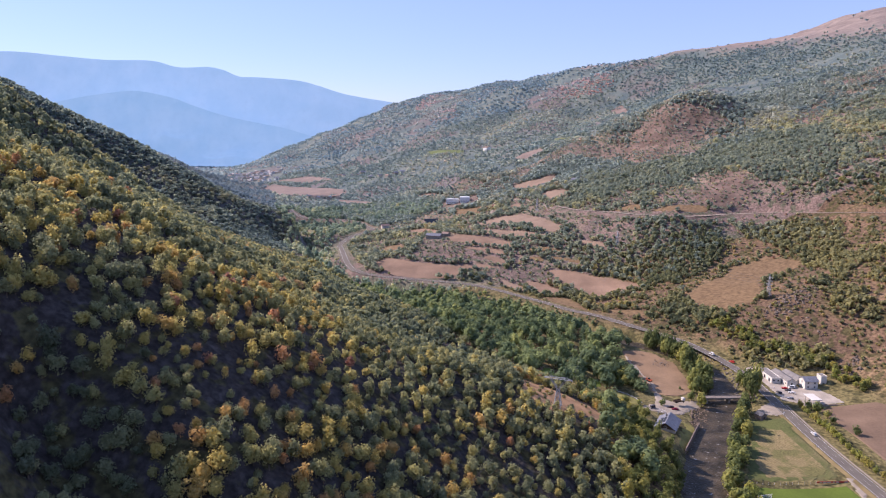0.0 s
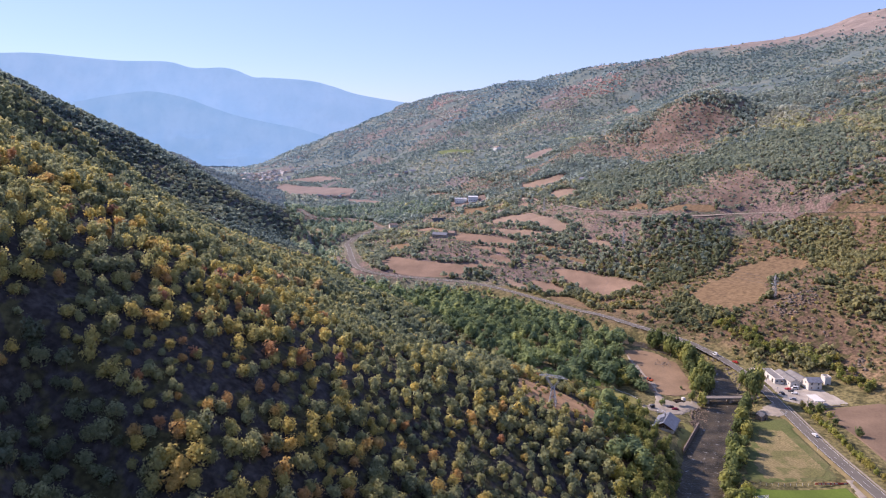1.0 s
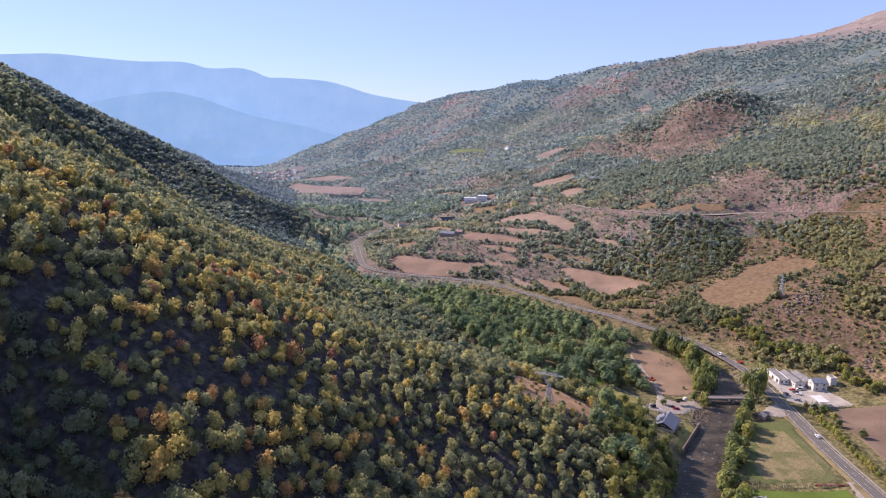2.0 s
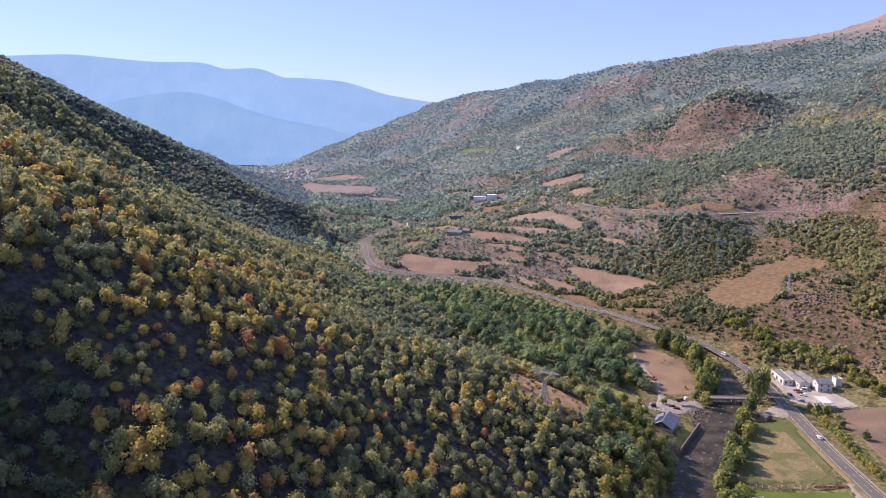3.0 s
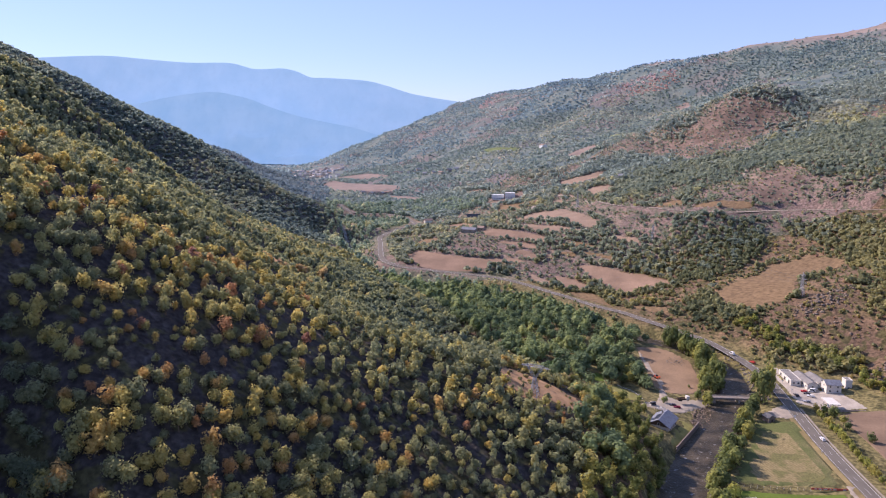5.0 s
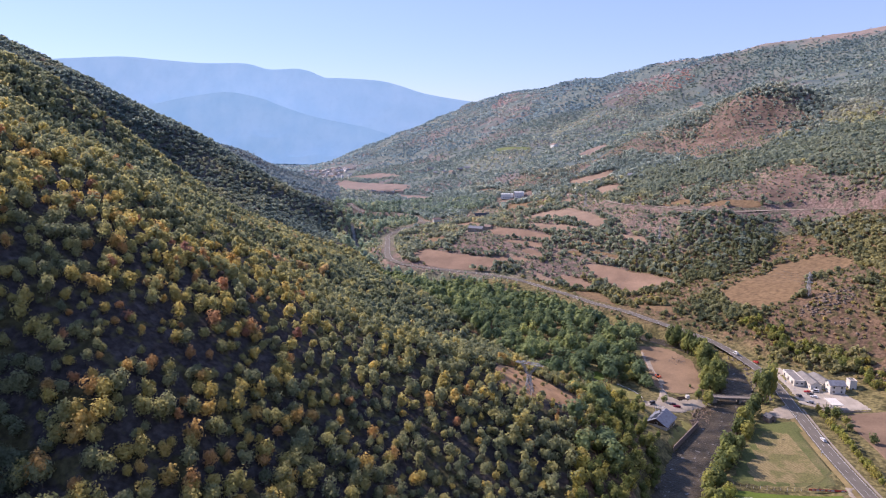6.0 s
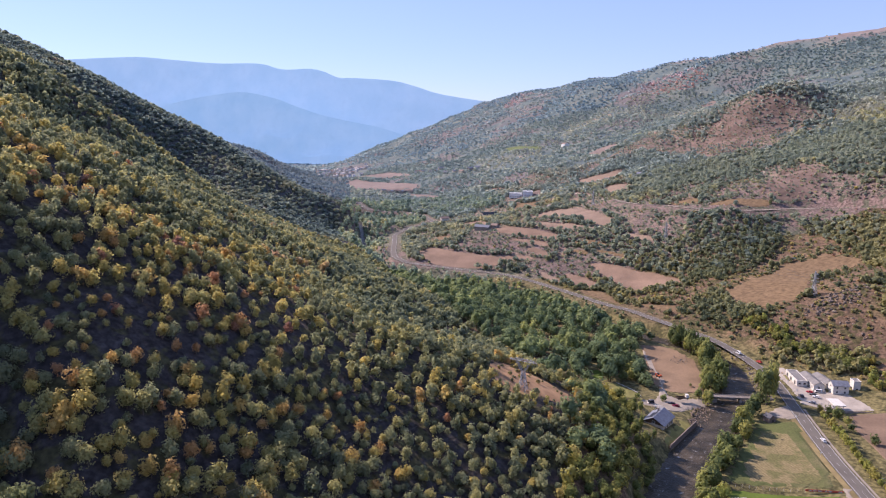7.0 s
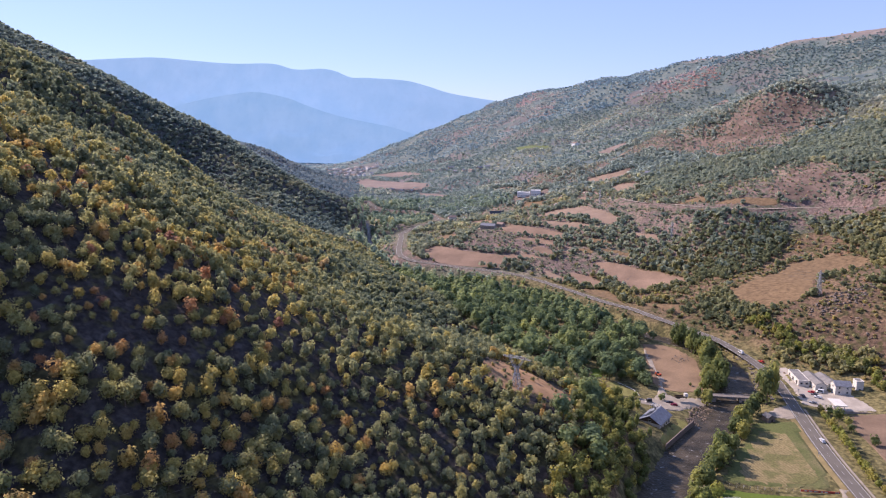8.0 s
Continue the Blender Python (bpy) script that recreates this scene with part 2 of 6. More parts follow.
# the spurs behind it, and the far end of the valley
SPURS = [(-450, 978, 148), (-417, 977, 127), (-390, 973, 111), (-355, 971, 96), (-315, 981, 65), (-284, 992, 54), (-255, 996, 49), (-229, 998, 34), (-206, 993, 13),
              (-906, 1766, 156), (-858, 1791, 132), (-804, 1817, 105), (-749, 1841, 76), (-703, 1861, 51),
              (-1300, 1800, 280), (-1500, 2700, 60), (-2000, 3700, -30), (-1250, 4250, -40), (-2700, 4200, -30), (-3400, 3300, 150)]
RIGHT_SLOPE = [(193, 643, 14), (118, 732, 15), (175, 674, 10), (-13, 844, 28), (19, 1198, 42), (92, 1707, 108), (288, 518, 36),
               (283, 463, 4), (287, 477, 18), (332, 691, 56), (268, 682, 45), (209, 703, 34), (168, 1185, 88), (56, 1840, 126),
               (343, 1224, 145), (246, 861, 79), (268, 745, 72), (357, 736, 77), (400, 680, 84), (419, 823, 124), (307, 896, 95),
               (330, 629, 44), (219, 552, 15), (420, 450, 85), (340, 300, 0), (345, 800, 100), (109, 1612, 108), (-2, 1769, 103), (394, 715, 98)]
RIGHT_CREST = [(328, 1261, 159), (363, 1252, 171), (407, 1240, 208), (454, 1225, 227), (486, 1213, 233), (564, 1240, 209), (358, 1140, 137), (458, 1174, 176), (937, 1700, 366), (520, 2024, 226),
               (611, 2300, 380), (1222, 1900, 506), (1118, 2200, 474), (897, 2600, 445), (664, 3000, 447), (391, 3201, 401),
               (191, 3420, 368), (12, 3572, 377), (-263, 3772, 308), (-450, 3731, 230), (-688, 3640, 132), (-916, 3549, 44),
               (900, 1000, 290), (700, 500, 200), (500, 200, 90), (1700, 2700, 400), (1300, 3300, 330), (300, 4400, 150)]


# The road through the valley, the river and the upper road: x, y, height of the middle
ROAD = [(216, 60, -4), (215, 200, -4), (214, 297, -4), (213.8, 334, -4), (214.7, 362, -4), (216.8, 395, -4), (219, 430, -4), (219.2, 447, -4),
        (216, 466, -3), (208, 488, -1), (198, 508, 1), (186, 524, 2), (161, 554, 3), (143, 580, 3), (121, 605, 2), (100, 637, 1),
        (80, 661, 1), (58, 688, 1), (29, 709, 2), (-3, 719, 3), (-35, 725, 4)]
ROAD_ON = [(-35, 725, 4), (-61, 732, 5), (-83, 739, 6), (-98, 752, 7), (-112, 780, 6), (-127, 840, 4), (-147, 935, 1), (-154, 963, 1),
           (-150, 1008, 2), (-140, 1050, 3), (-122, 1080, 4), (-119, 1100, 4), (-132, 1132, 4), (-153, 1180, 5), (-193, 1210, 6),
           (-250, 1204, 8), (-273, 1222, 13), (-296, 1260, 18)]
RIVER = [(116, 60, -8.2), (116, 200, -8.2), (126, 290, -8.2), (144, 330, -8.2), (161, 362, -8.2), (175, 393, -8.2), (188, 418, -7.8), (196, 440, -7.8),
         (200, 465, -7.2), (194, 490, -6.5), (178, 512, -6), (150, 535, -6), (110, 580, -5), (80, 620, -4), (45, 665, -4), (-10, 692, -3), (-70, 708, -3),
         (-115, 735, -3), (-145, 790, -4), (-170, 860, -5), (-192, 925, -6), (-215, 1000, -4), (-250, 1100, 0)]
UPPER_ROAD = [(162, 929, 64), (169, 905, 64), (185, 867, 65), (210, 838, 67), (235, 785, 70), (278, 746, 73), (322, 748, 75),
              (340, 746, 76), (361, 737, 78), (400, 693, 84), (427, 629, 92)]


# a shaded hollow in the near slope: x, y, height
HOLLOW = [(-112, 172, 0), (-104, 166, 0), (-92, 158, 0), (-82, 144, 0), (-78, 120, 0)]


def graded(lo, mid_lo, mid_hi, hi, step, growth):
    """Coordinates that are evenly spaced in the middle and widen outwards."""
    mid = list(np.arange(mid_lo, mid_hi + step / 2, step))
    for end, side in ((hi, 1), (lo, -1)):
        s, v = step, mid[-1] if side > 0 else mid[0]
        while (end - v) * side > 0:
            s *= growth
            v += s * side
            mid = mid + [v] if side > 0 else [v] + mid
    return np.array(mid)


def value_noise(x, y, seed):
    """Smooth noise from -1 to 1 on unit cells."""
    xi, yi = np.floor(x).astype(np.int64), np.floor(y).astype(np.int64)
    fx, fy = x - xi, y - yi
    fx, fy = fx * fx * (3 - 2 * fx), fy * fy * (3 - 2 * fy)

    def corner(a, b):
        h = (a * 374761393 + b * 668265263 + seed * 974634777) & 0xFFFFFFFF
        h = ((h ^ (h >> 13)) * 1274126177) & 0xFFFFFFFF
        return ((h ^ (h >> 16)) & 0xFFFF) / 32767.5 - 1
    return ((corner(xi, yi) * (1 - fx) + corner(xi + 1, yi) * fx) * (1 - fy)
            + (corner(xi, yi + 1) * (1 - fx) + corner(xi + 1, yi + 1) * fx) * fy)


def relief(x, y):
    """The height of the land: a smooth sheet through its lines, with gullies and knolls where it is steep."""
    knots = np.array(VALLEY + LEFT_SLOPE + LEFT_CREST + SPURS + RIGHT_SLOPE + RIGHT_CREST, float)
    p, c = knots[:, :2], 45.0
    k = np.sqrt(((p[:, None] - p[None]) ** 2).sum(-1) + c * c)
    n = len(p)
    m = np.zeros((n + 1, n + 1))
    m[:n, :n] = k - np.eye(n) * 6.0
    m[:n, n] = m[n, :n] = 1
    w = np.linalg.solve(m, np.append(knots[:, 2], 0))
    z = np.full(x.shape, w[n])
    for (px, py), wi in zip(p, w[:n]):
        z += wi * np.sqrt((x - px) ** 2 + (y - py) ** 2 + c * c)
    rough = np.clip((z - 12) / 50, 0, 1)
    far = np.clip((y - 700) / 1500, 0, 1)
    gully = np.abs(value_noise(x / 95 + y / 300, y / 120, 3)) * 9 - 4
    z = z + rough * (gully * (0.3 + 1.2 * far) + value_noise(x / 37, y / 37, 5) * 2.5 + value_noise(x / 14, y / 14, 7) * 0.8)
    z = z + rough * far * (np.abs(value_noise(x / 260, y / 330, 9)) * 34 - 14)
    d = beside(HOLLOW, x, y)[0]
    z = z - 19 * np.exp(-(d / 15) ** 2)
    for line, flat, bank in ((UPPER_ROAD, 4, 9), (ROAD_ON, 6, 14), (ROAD, 7, 15), (RIVER, 9, 8)):
        d, level = beside(line, x, y)
        if line is RIVER:
            flat = np.interp(y, [390, 440, 600], [11, 8, 6])
        k = np.clip((d - flat) / bank, 0, 1)
        z = level - 0.25 + (z - level + 0.25) * k * k * (3 - 2 * k)
    return z


def beside(line, x, y):
    """How far points lie from a line on the plan, and the line's third value at the nearest place."""
    best, val = np.full(x.shape, 1e9), np.zeros(x.shape)
    for a, b in zip(line, line[1:]):
        dx, dy = b[0] - a[0], b[1] - a[1]
        u = np.clip(((x - a[0]) * dx + (y - a[1]) * dy) / (dx * dx + dy * dy), 0, 1)
        d = np.hypot(x - a[0] - u * dx, y - a[1] - u * dy)
        near = d < best
        best = np.where(near, d, best)
        val = np.where(near, a[2] + (b[2] - a[2]) * u, val)
    return best, val


def foot(y):
    """Where the left slope meets the valley floor, by y."""
    return np.interp(y, [0, 250, 320, 380, 450, 520, 620, 700, 800, 900, 1000], [72, 80, 92, 92, 40, 0, -60, -110, -170, -215, -235])


GX = graded(-3900, -330, 440, 2500, 5.0, 1.035)
GY = graded(-500, 60, 760, 4400, 5.0, 1.022)
GRID = relief(*np.meshgrid(GX, GY))


def ground(x, y):
    """The height of the ground sheet at points of the plan."""
    x, y = np.asarray(x, float), np.asarray(y, float)
    i = np.clip(np.searchsorted(GX, x) - 1, 0, len(GX) - 2)
    j = np.clip(np.searchsorted(GY, y) - 1, 0, len(GY) - 2)
    u, v = (x - GX[i]) / (GX[i + 1] - GX[i]), (y - GY[j]) / (GY[j + 1] - GY[j])
    return ((GRID[j, i] * (1 - u) + GRID[j, i + 1] * u) * (1 - v) + (GRID[j + 1, i] * (1 - u) + GRID[j + 1, i + 1] * u) * v)


# ---- helpers for building ----
def sheet(name, verts, faces, mat, tint=None, parent=None, smooth=False):
    """One mesh object from vertices and faces."""
    me = bpy.data.meshes.new(name)
    verts = np.asarray(verts, np.float32)
    if isinstance(faces, np.ndarray):
        k, n = faces.shape[1], len(faces)
        me.vertices.add(len(verts))
        me.vertices.foreach_set("co", verts.ravel())
        me.loops.add(n * k)
        me.loops.foreach_set("vertex_index", faces.astype(np.int32).ravel())
        me.polygons.add(n)
        me.polygons.foreach_set("loop_start", np.arange(0, n * k, k, dtype=np.int32))
        me.update(calc_edges=True)
    else:
        me.from_pydata([tuple(v) for v in verts], [], faces)
    if tint is not None:
        me.attributes.new("tint", "FLOAT", "POINT").data.foreach_set("value", np.asarray(tint, np.float32))
    if smooth:
        me.polygons.foreach_set("use_smooth", np.ones(len(me.polygons), bool))
    me.materials.append(mat)
    me.validate()
    ob = new(name, me)
    ob.parent = parent
    return ob


def lattice(w, h):
    """Quads of a grid of w by h points."""
    i = (np.arange(h - 1)[:, None] * w + np.arange(w - 1)[None]).ravel()
    return np.stack([i, i + 1, i + w + 1, i + w], 1)


def inside(ring, x, y):
    """Which points lie in a ring on the plan."""
    x, y = np.asarray(x, float), np.asarray(y, float)
    hit = np.zeros(x.shape, bool)
    for (ax, ay), (bx, by) in zip(ring, ring[1:] + ring[:1]):
        if ay != by:
            hit ^= ((ay > y) != (by > y)) & (x < (bx - ax) * (y - ay) / (by - ay) + ax)
    return hit


def smooth_line(line, step):
    """A line on the plan, rounded at its knots and cut into even steps."""
    p = np.array(line, float)
    out = []
    for i in range(len(p) - 1):
        a, b, c, d = p[max(i - 1, 0)], p[i], p[i + 1], p[min(i + 2, len(p) - 1)]
        n = max(2, int(np.hypot(*(c - b)[:2]) / step))
        for u in np.arange(n) / n:
            out.append(0.5 * (2 * b + (c - a) * u + (2 * a - 5 * b + 4 * c - d) * u * u + (3 * b - a - 3 * c + d) * u ** 3))
    return np.array(out + [p[-1]])


def along(line, offset):
    """The line moved sideways (to its right: plus)."""
    d = np.gradient(line[:, :2], axis=0)
    d /= np.hypot(d[:, 0], d[:, 1])[:, None]
    out = line.copy()
    out[:, 0] += d[:, 1] * offset
    out[:, 1] -= d[:, 0] * offset
    return out


def ribbon(name, line, left, right, lift, mat, on_ground=False, cols=3, parent=None):
    """A strip along a line, on the land."""
    rows = [along(line, o) for o in np.linspace(left, right, cols)]
    for r in rows:
        r[:, 2] = (ground(r[:, 0], r[:, 1]) if on_ground else r[:, 2]) + lift
    v = np.stack(rows, 1).reshape(-1, 3)
    return sheet(name, v, lattice(cols, len(line)), mat, parent=parent)


def patch(name, ring, lift, mat, step=3.0, ragged=1.0, label="", category="", kind="structure", straight=False):
    """A field that lies on the land, with a ragged rim and a low bank at its edge."""
    r = smooth_line([(x, y, 0) for x, y in ring + ring[:1]], step * 1.5)[:-1]
    if straight:
        r = np.array([(ax + (bx - ax) * k / 6, ay + (by - ay) * k / 6, 0) for (ax, ay), (bx, by) in zip(ring, ring[1:] + ring[:1]) for k in range(6)])
    rnd = np.random.RandomState(len(ring) * 7 + int(abs(ring[0][0])))
    r[:, :2] += rnd.uniform(-ragged, ragged, (len(r), 2))
    bm = bmesh.new()
    rim = [bm.verts.new((p[0], p[1], 0)) for p in r]
    face = bm.faces.new(rim)
    bmesh.ops.triangulate(bm, faces=[face])
    lo, hi = r[:, :2].min(0), r[:, :2].max(0)
    for axis in (0, 1):
        for v in np.arange(lo[axis] + step, hi[axis], step):
            no = (1, 0, 0) if axis == 0 else (0, 1, 0)
            co = (v, 0, 0) if axis == 0 else (0, v, 0)
            bmesh.ops.bisect_plane(bm, geom=bm.verts[:] + bm.edges[:] + bm.faces[:], plane_co=co, plane_no=no)
    co = np.array([v.co[:] for v in bm.verts])
    z = ground(co[:, 0], co[:, 1]) + lift
    for i, v in enumerate(bm.verts):
        v.co.z = z[i]
    for v in bm.verts:
        if v.is_boundary:
            v.co.z -= lift + 0.3
    me = bpy.data.meshes.new(name)
    bm.to_mesh(me)
    bm.free()
    me.materials.append(mat)
    return tagged(new(name, me), label, category, kind=kind)


def part(name, bm, mat, parent=None, label=""):
    """Links a bmesh as one mesh object under a thing or a part."""
    me = bpy.data.meshes.new(name)
    bm.to_mesh(me)
    bm.free()
    me.materials.append(mat)
    ob = new(name, me)
    ob.parent = parent
    return tagged(ob, label)


def thing(name, m, label, category, group=""):
    ob = new(name)
    ob.matrix_basis = m
    return tagged(ob, label, category, group)


def box(bm, lo, hi, bevel=0.0):
    """A box between two corners, its edges softened."""
    made = bmesh.ops.create_cube(bm, size=1)["verts"]
    for v in made:
        v.co = [lo[k] + (hi[k] - lo[k]) * (v.co[k] + 0.5) for k in range(3)]
    if bevel:
        bmesh.ops.bevel(bm, geom=list({e for v in made for e in v.link_edges}), offset=bevel, segments=1, affect="EDGES")
    return bm


def boxes(*rows, bevel=0.0):
    bm = bmesh.new()
    for lo, hi in rows:
        box(bm, lo, hi, bevel)
    return bm


# ---- ground, water, roads ----
CUT, MID_CUT = int(np.searchsorted(GY, 1330)), int(np.searchsorted(GY, 700))
gx, gy = np.meshgrid(GX, GY)
land = np.stack([gx, gy, GRID], -1)
# woods cover the left-hand side of the valley: leaf litter there, with tree shade in its colour
shaded_litter = np.clip((foot(np.minimum(gy, 1000)) - 0.3 * np.maximum(gy - 1000, 0) - gx) / 12, 0, 0.95)
# the middle and far sheets have distance haze mixed into their colours
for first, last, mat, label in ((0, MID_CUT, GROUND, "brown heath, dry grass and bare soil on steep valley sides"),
                                (MID_CUT, CUT, HAZED_MID_GROUND, "brown and olive heath on the middle hillsides"),
                                (CUT, len(GY) - 1, HAZED_FAR_GROUND, "far mountain slopes paled by a haze tint, with tan grass along the tops")):
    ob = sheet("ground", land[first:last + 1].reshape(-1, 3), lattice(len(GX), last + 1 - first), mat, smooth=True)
    ob.data.attributes.new("shaded_litter", "FLOAT", "POINT").data.foreach_set("value", shaded_litter[first:last + 1].astype(np.float32).ravel())
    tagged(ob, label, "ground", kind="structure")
ROAD_LINE, ROAD_ON_LINE, RIVER_LINE = smooth_line(ROAD, 4), smooth_line(ROAD_ON, 5), smooth_line(RIVER, 4)
UPPER_LINE = smooth_line(UPPER_ROAD, 5)

mat, n, l, b = material("river_water", 0.42)
b.inputs["Specular IOR Level"].default_value = 0.16
bed = ramp(n, l, grain(n, l, 0.12, 6), [(0.35, (0.032, 0.027, 0.018)), (0.7, (0.095, 0.075, 0.05))])
foam = ramp(n, l, grain(n, l, 0.4, 9), [(0.62, (0, 0, 0)), (0.72, (0.5, 0.5, 0.5))])
l.new(mixed(n, l, bed, (0.55, 0.54, 0.52), foam), b.inputs["Base Color"])
bumped(n, l, b, grain(n, l, 0.8, 6), 1.0, 0.5)
WATER = mat
half = np.interp(RIVER_LINE[:, 1], [390, 440, 600, 800], [13, 10, 7, 5])
rows = [along(RIVER_LINE, half * k) for k in np.linspace(-1, 1, 7)]
flow = np.stack(rows, 1).reshape(-1, 3) + np.array([0, 0, 0.35])
tagged(sheet("water", flow, lattice(7, len(RIVER_LINE)), WATER), "shallow grey-brown river with ripples over stones", "river", kind="structure")
ROAD_ALL = np.vstack([ROAD_LINE[:-1], ROAD_ON_LINE])
road = tagged(ribbon("road", ROAD_ALL, -3.7, 3.7, 0.12, ASPHALT), "grey two-lane asphalt valley road with white lines", "road", kind="structure")
tagged(ribbon("road", UPPER_LINE, -2.6, 2.6, 0.15, GRAVEL), "pale narrow road cut along the hillside", "road", kind="structure")

for side in (-3.05, 3.05):
    ribbon("edge_line", ROAD_ALL, side - 0.09, side + 0.09, 0.15, PAINT, cols=2, parent=road)
dash = smooth_line(ROAD, 1.0)
dash_v, dash_f = [], []
for i in range(0, len(dash) - 5, 10):
    a, c = along(dash, -0.05)[i:i + 5], along(dash, 0.05)[i:i + 5]
    for k in range(4):
        dash_f.append([len(dash_v) + j for j in range(4)])
        dash_v += [(q[0], q[1], q[2] + 0.15) for q in (a[k], c[k], c[k + 1], a[k + 1])]
tagged(sheet("lane_dashes", dash_v, np.array(dash_f), PAINT, parent=road), kind="stuff")
near_side = ROAD_LINE[(ROAD_LINE[:, 1] > 200) & (ROAD_LINE[:, 1] < 404)]
tagged(ribbon("pavement", near_side, 4.1, 5.3, 0.2, GRAVEL), "pale narrow footpath beside the road", "path", kind="structure")

VERGE = plain("dry_verge", (0.25, 0.19, 0.085), 0.97, 0.3, 0.1, 0.9, relief_m=0.08, coords="Position")
tagged(ribbon("verge", near_side, -6.6, -3.8, 0.22, VERGE, on_ground=True, cols=4), "yellowed dry grass verge beside the road", "verge", kind="structure")

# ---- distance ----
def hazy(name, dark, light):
    """Far mountains with haze put into a blue colour and a glow: little shade, faint woods and clearings."""
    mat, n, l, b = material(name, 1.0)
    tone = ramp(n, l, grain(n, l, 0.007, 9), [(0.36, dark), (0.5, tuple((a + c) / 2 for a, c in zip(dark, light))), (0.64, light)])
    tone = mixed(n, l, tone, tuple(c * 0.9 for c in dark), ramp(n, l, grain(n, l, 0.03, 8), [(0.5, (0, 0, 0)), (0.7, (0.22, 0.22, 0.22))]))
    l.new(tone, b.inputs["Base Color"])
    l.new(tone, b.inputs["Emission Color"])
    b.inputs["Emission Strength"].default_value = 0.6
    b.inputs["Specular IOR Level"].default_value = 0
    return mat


# glowing haze colours for the backdrop, the nearer hill a little deeper
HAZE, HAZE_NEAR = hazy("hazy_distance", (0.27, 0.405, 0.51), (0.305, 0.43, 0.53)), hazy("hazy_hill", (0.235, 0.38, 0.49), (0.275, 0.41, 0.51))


def far_range(name, crest, foot_y, foot_z, label, seed, ridges, haze):
    """A far mountain chain: a crest line, and spurs that run down from it to its foot."""
    c = smooth_line(crest, 25)
    u = np.linspace(0, 1, 60)
    x = c[None, :, 0] * (1 - u[:, None] * 0.04)
    y = c[None, :, 1] + (foot_y - c[None, :, 1]) * u[:, None]
    fall = 1 - u[:, None] ** 0.8
    z = foot_z + (c[None, :, 2] - foot_z) * fall
    spur = np.abs(value_noise(x / ridges + 0.4 * u[:, None], u[:, None] * 1.5 + 0 * x, seed)) + 0.4 * np.abs(value_noise(x / ridges * 2.7, u[:, None] * 4 + 0 * x, seed + 1))
    z = z - spur * 130 * np.sin(np.pi * np.clip(u[:, None], 0, 1)) * (c[None, :, 2] - foot_z) / 600
    tagged(sheet(name, np.stack([x, y, z], -1).reshape(-1, 3), lattice(x.shape[1], 60), haze, smooth=True), label, "mountains", kind="structure")


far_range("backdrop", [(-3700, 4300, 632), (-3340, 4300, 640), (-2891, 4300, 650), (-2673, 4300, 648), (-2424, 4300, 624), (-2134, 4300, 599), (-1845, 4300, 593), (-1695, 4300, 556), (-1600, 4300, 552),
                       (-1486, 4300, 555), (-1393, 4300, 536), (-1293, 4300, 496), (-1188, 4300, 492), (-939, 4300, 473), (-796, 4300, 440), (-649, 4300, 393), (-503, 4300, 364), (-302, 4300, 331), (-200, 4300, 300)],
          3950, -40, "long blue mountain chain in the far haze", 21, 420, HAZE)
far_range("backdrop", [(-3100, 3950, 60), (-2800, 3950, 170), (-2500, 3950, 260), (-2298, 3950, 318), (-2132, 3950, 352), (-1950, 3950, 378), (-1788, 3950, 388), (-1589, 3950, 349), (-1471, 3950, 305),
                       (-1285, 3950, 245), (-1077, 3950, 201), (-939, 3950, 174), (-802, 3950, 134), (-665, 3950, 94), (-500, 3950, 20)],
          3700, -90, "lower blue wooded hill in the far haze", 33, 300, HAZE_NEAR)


# ---- fields ----
PLOUGHED = plain("ploughed_soil", (0.255, 0.17, 0.116), 0.97, 0.2, 0.05, 0.8, relief_m=0.12, coords="Position")
DRY_GRASS = plain("dry_grass", (0.19, 0.125, 0.066), 0.97, 0.35, 0.3, 0.8, relief_m=0.35, coords="Position")
PALE_FIELD = plain("stubble", (0.275, 0.195, 0.138), 0.97, 0.15, 0.04, 0.8, relief_m=0.1, coords="Position")
LAWN = plain("mown_grass", (0.108, 0.152, 0.022), 0.95, 0.15, 0.08, 1.0, relief_m=0.05, coords="Position")
mat, n, l, b = material("patchy_meadow", 0.95)
wave = n.new("ShaderNodeTexWave")
wave.inputs["Scale"].default_value, wave.inputs["Distortion"].default_value, wave.inputs["Detail"].default_value = 0.55, 3.0, 5
turned = n.new("ShaderNodeMapping")
turned.inputs["Rotation"].default_value = (0, 0, 0.9)
l.new(n.new("ShaderNodeNewGeometry").outputs["Position"], turned.inputs["Vector"])
l.new(turned.outputs[0], wave.inputs["Vector"])
straw = mixed(n, l, (0.15, 0.132, 0.06), (0.265, 0.205, 0.108), wave.outputs["Fac"])
worn = ramp(n, l, grain(n, l, 0.05, 7), [(0.5, (0, 0, 0)), (0.66, (0.7, 0.7, 0.7))])
tone = mixed(n, l, (0.105, 0.118, 0.038), straw, worn)
fine = ramp(n, l, grain(n, l, 1.2, 5), [(0.3, (0.7, 0.7, 0.7)), (0.7, (1.1, 1.1, 1.1))])
l.new(mixed(n, l, tone, fine, 1.0, "MULTIPLY"), b.inputs["Base Color"])
bumped(n, l, b, grain(n, l, 1.0, 5), 0.8, 0.12)
MEADOW = mat
ORANGE_GRASS = plain("orange_dry_grass", (0.4, 0.235, 0.12), 0.97, 0.3, 0.12, 0.9, relief_m=0.25, coords="Position")
GARDEN = plain("garden_grass", (0.24, 0.22, 0.07), 0.95, 0.25, 0.15, 1.0, relief_m=0.05, coords="Position")
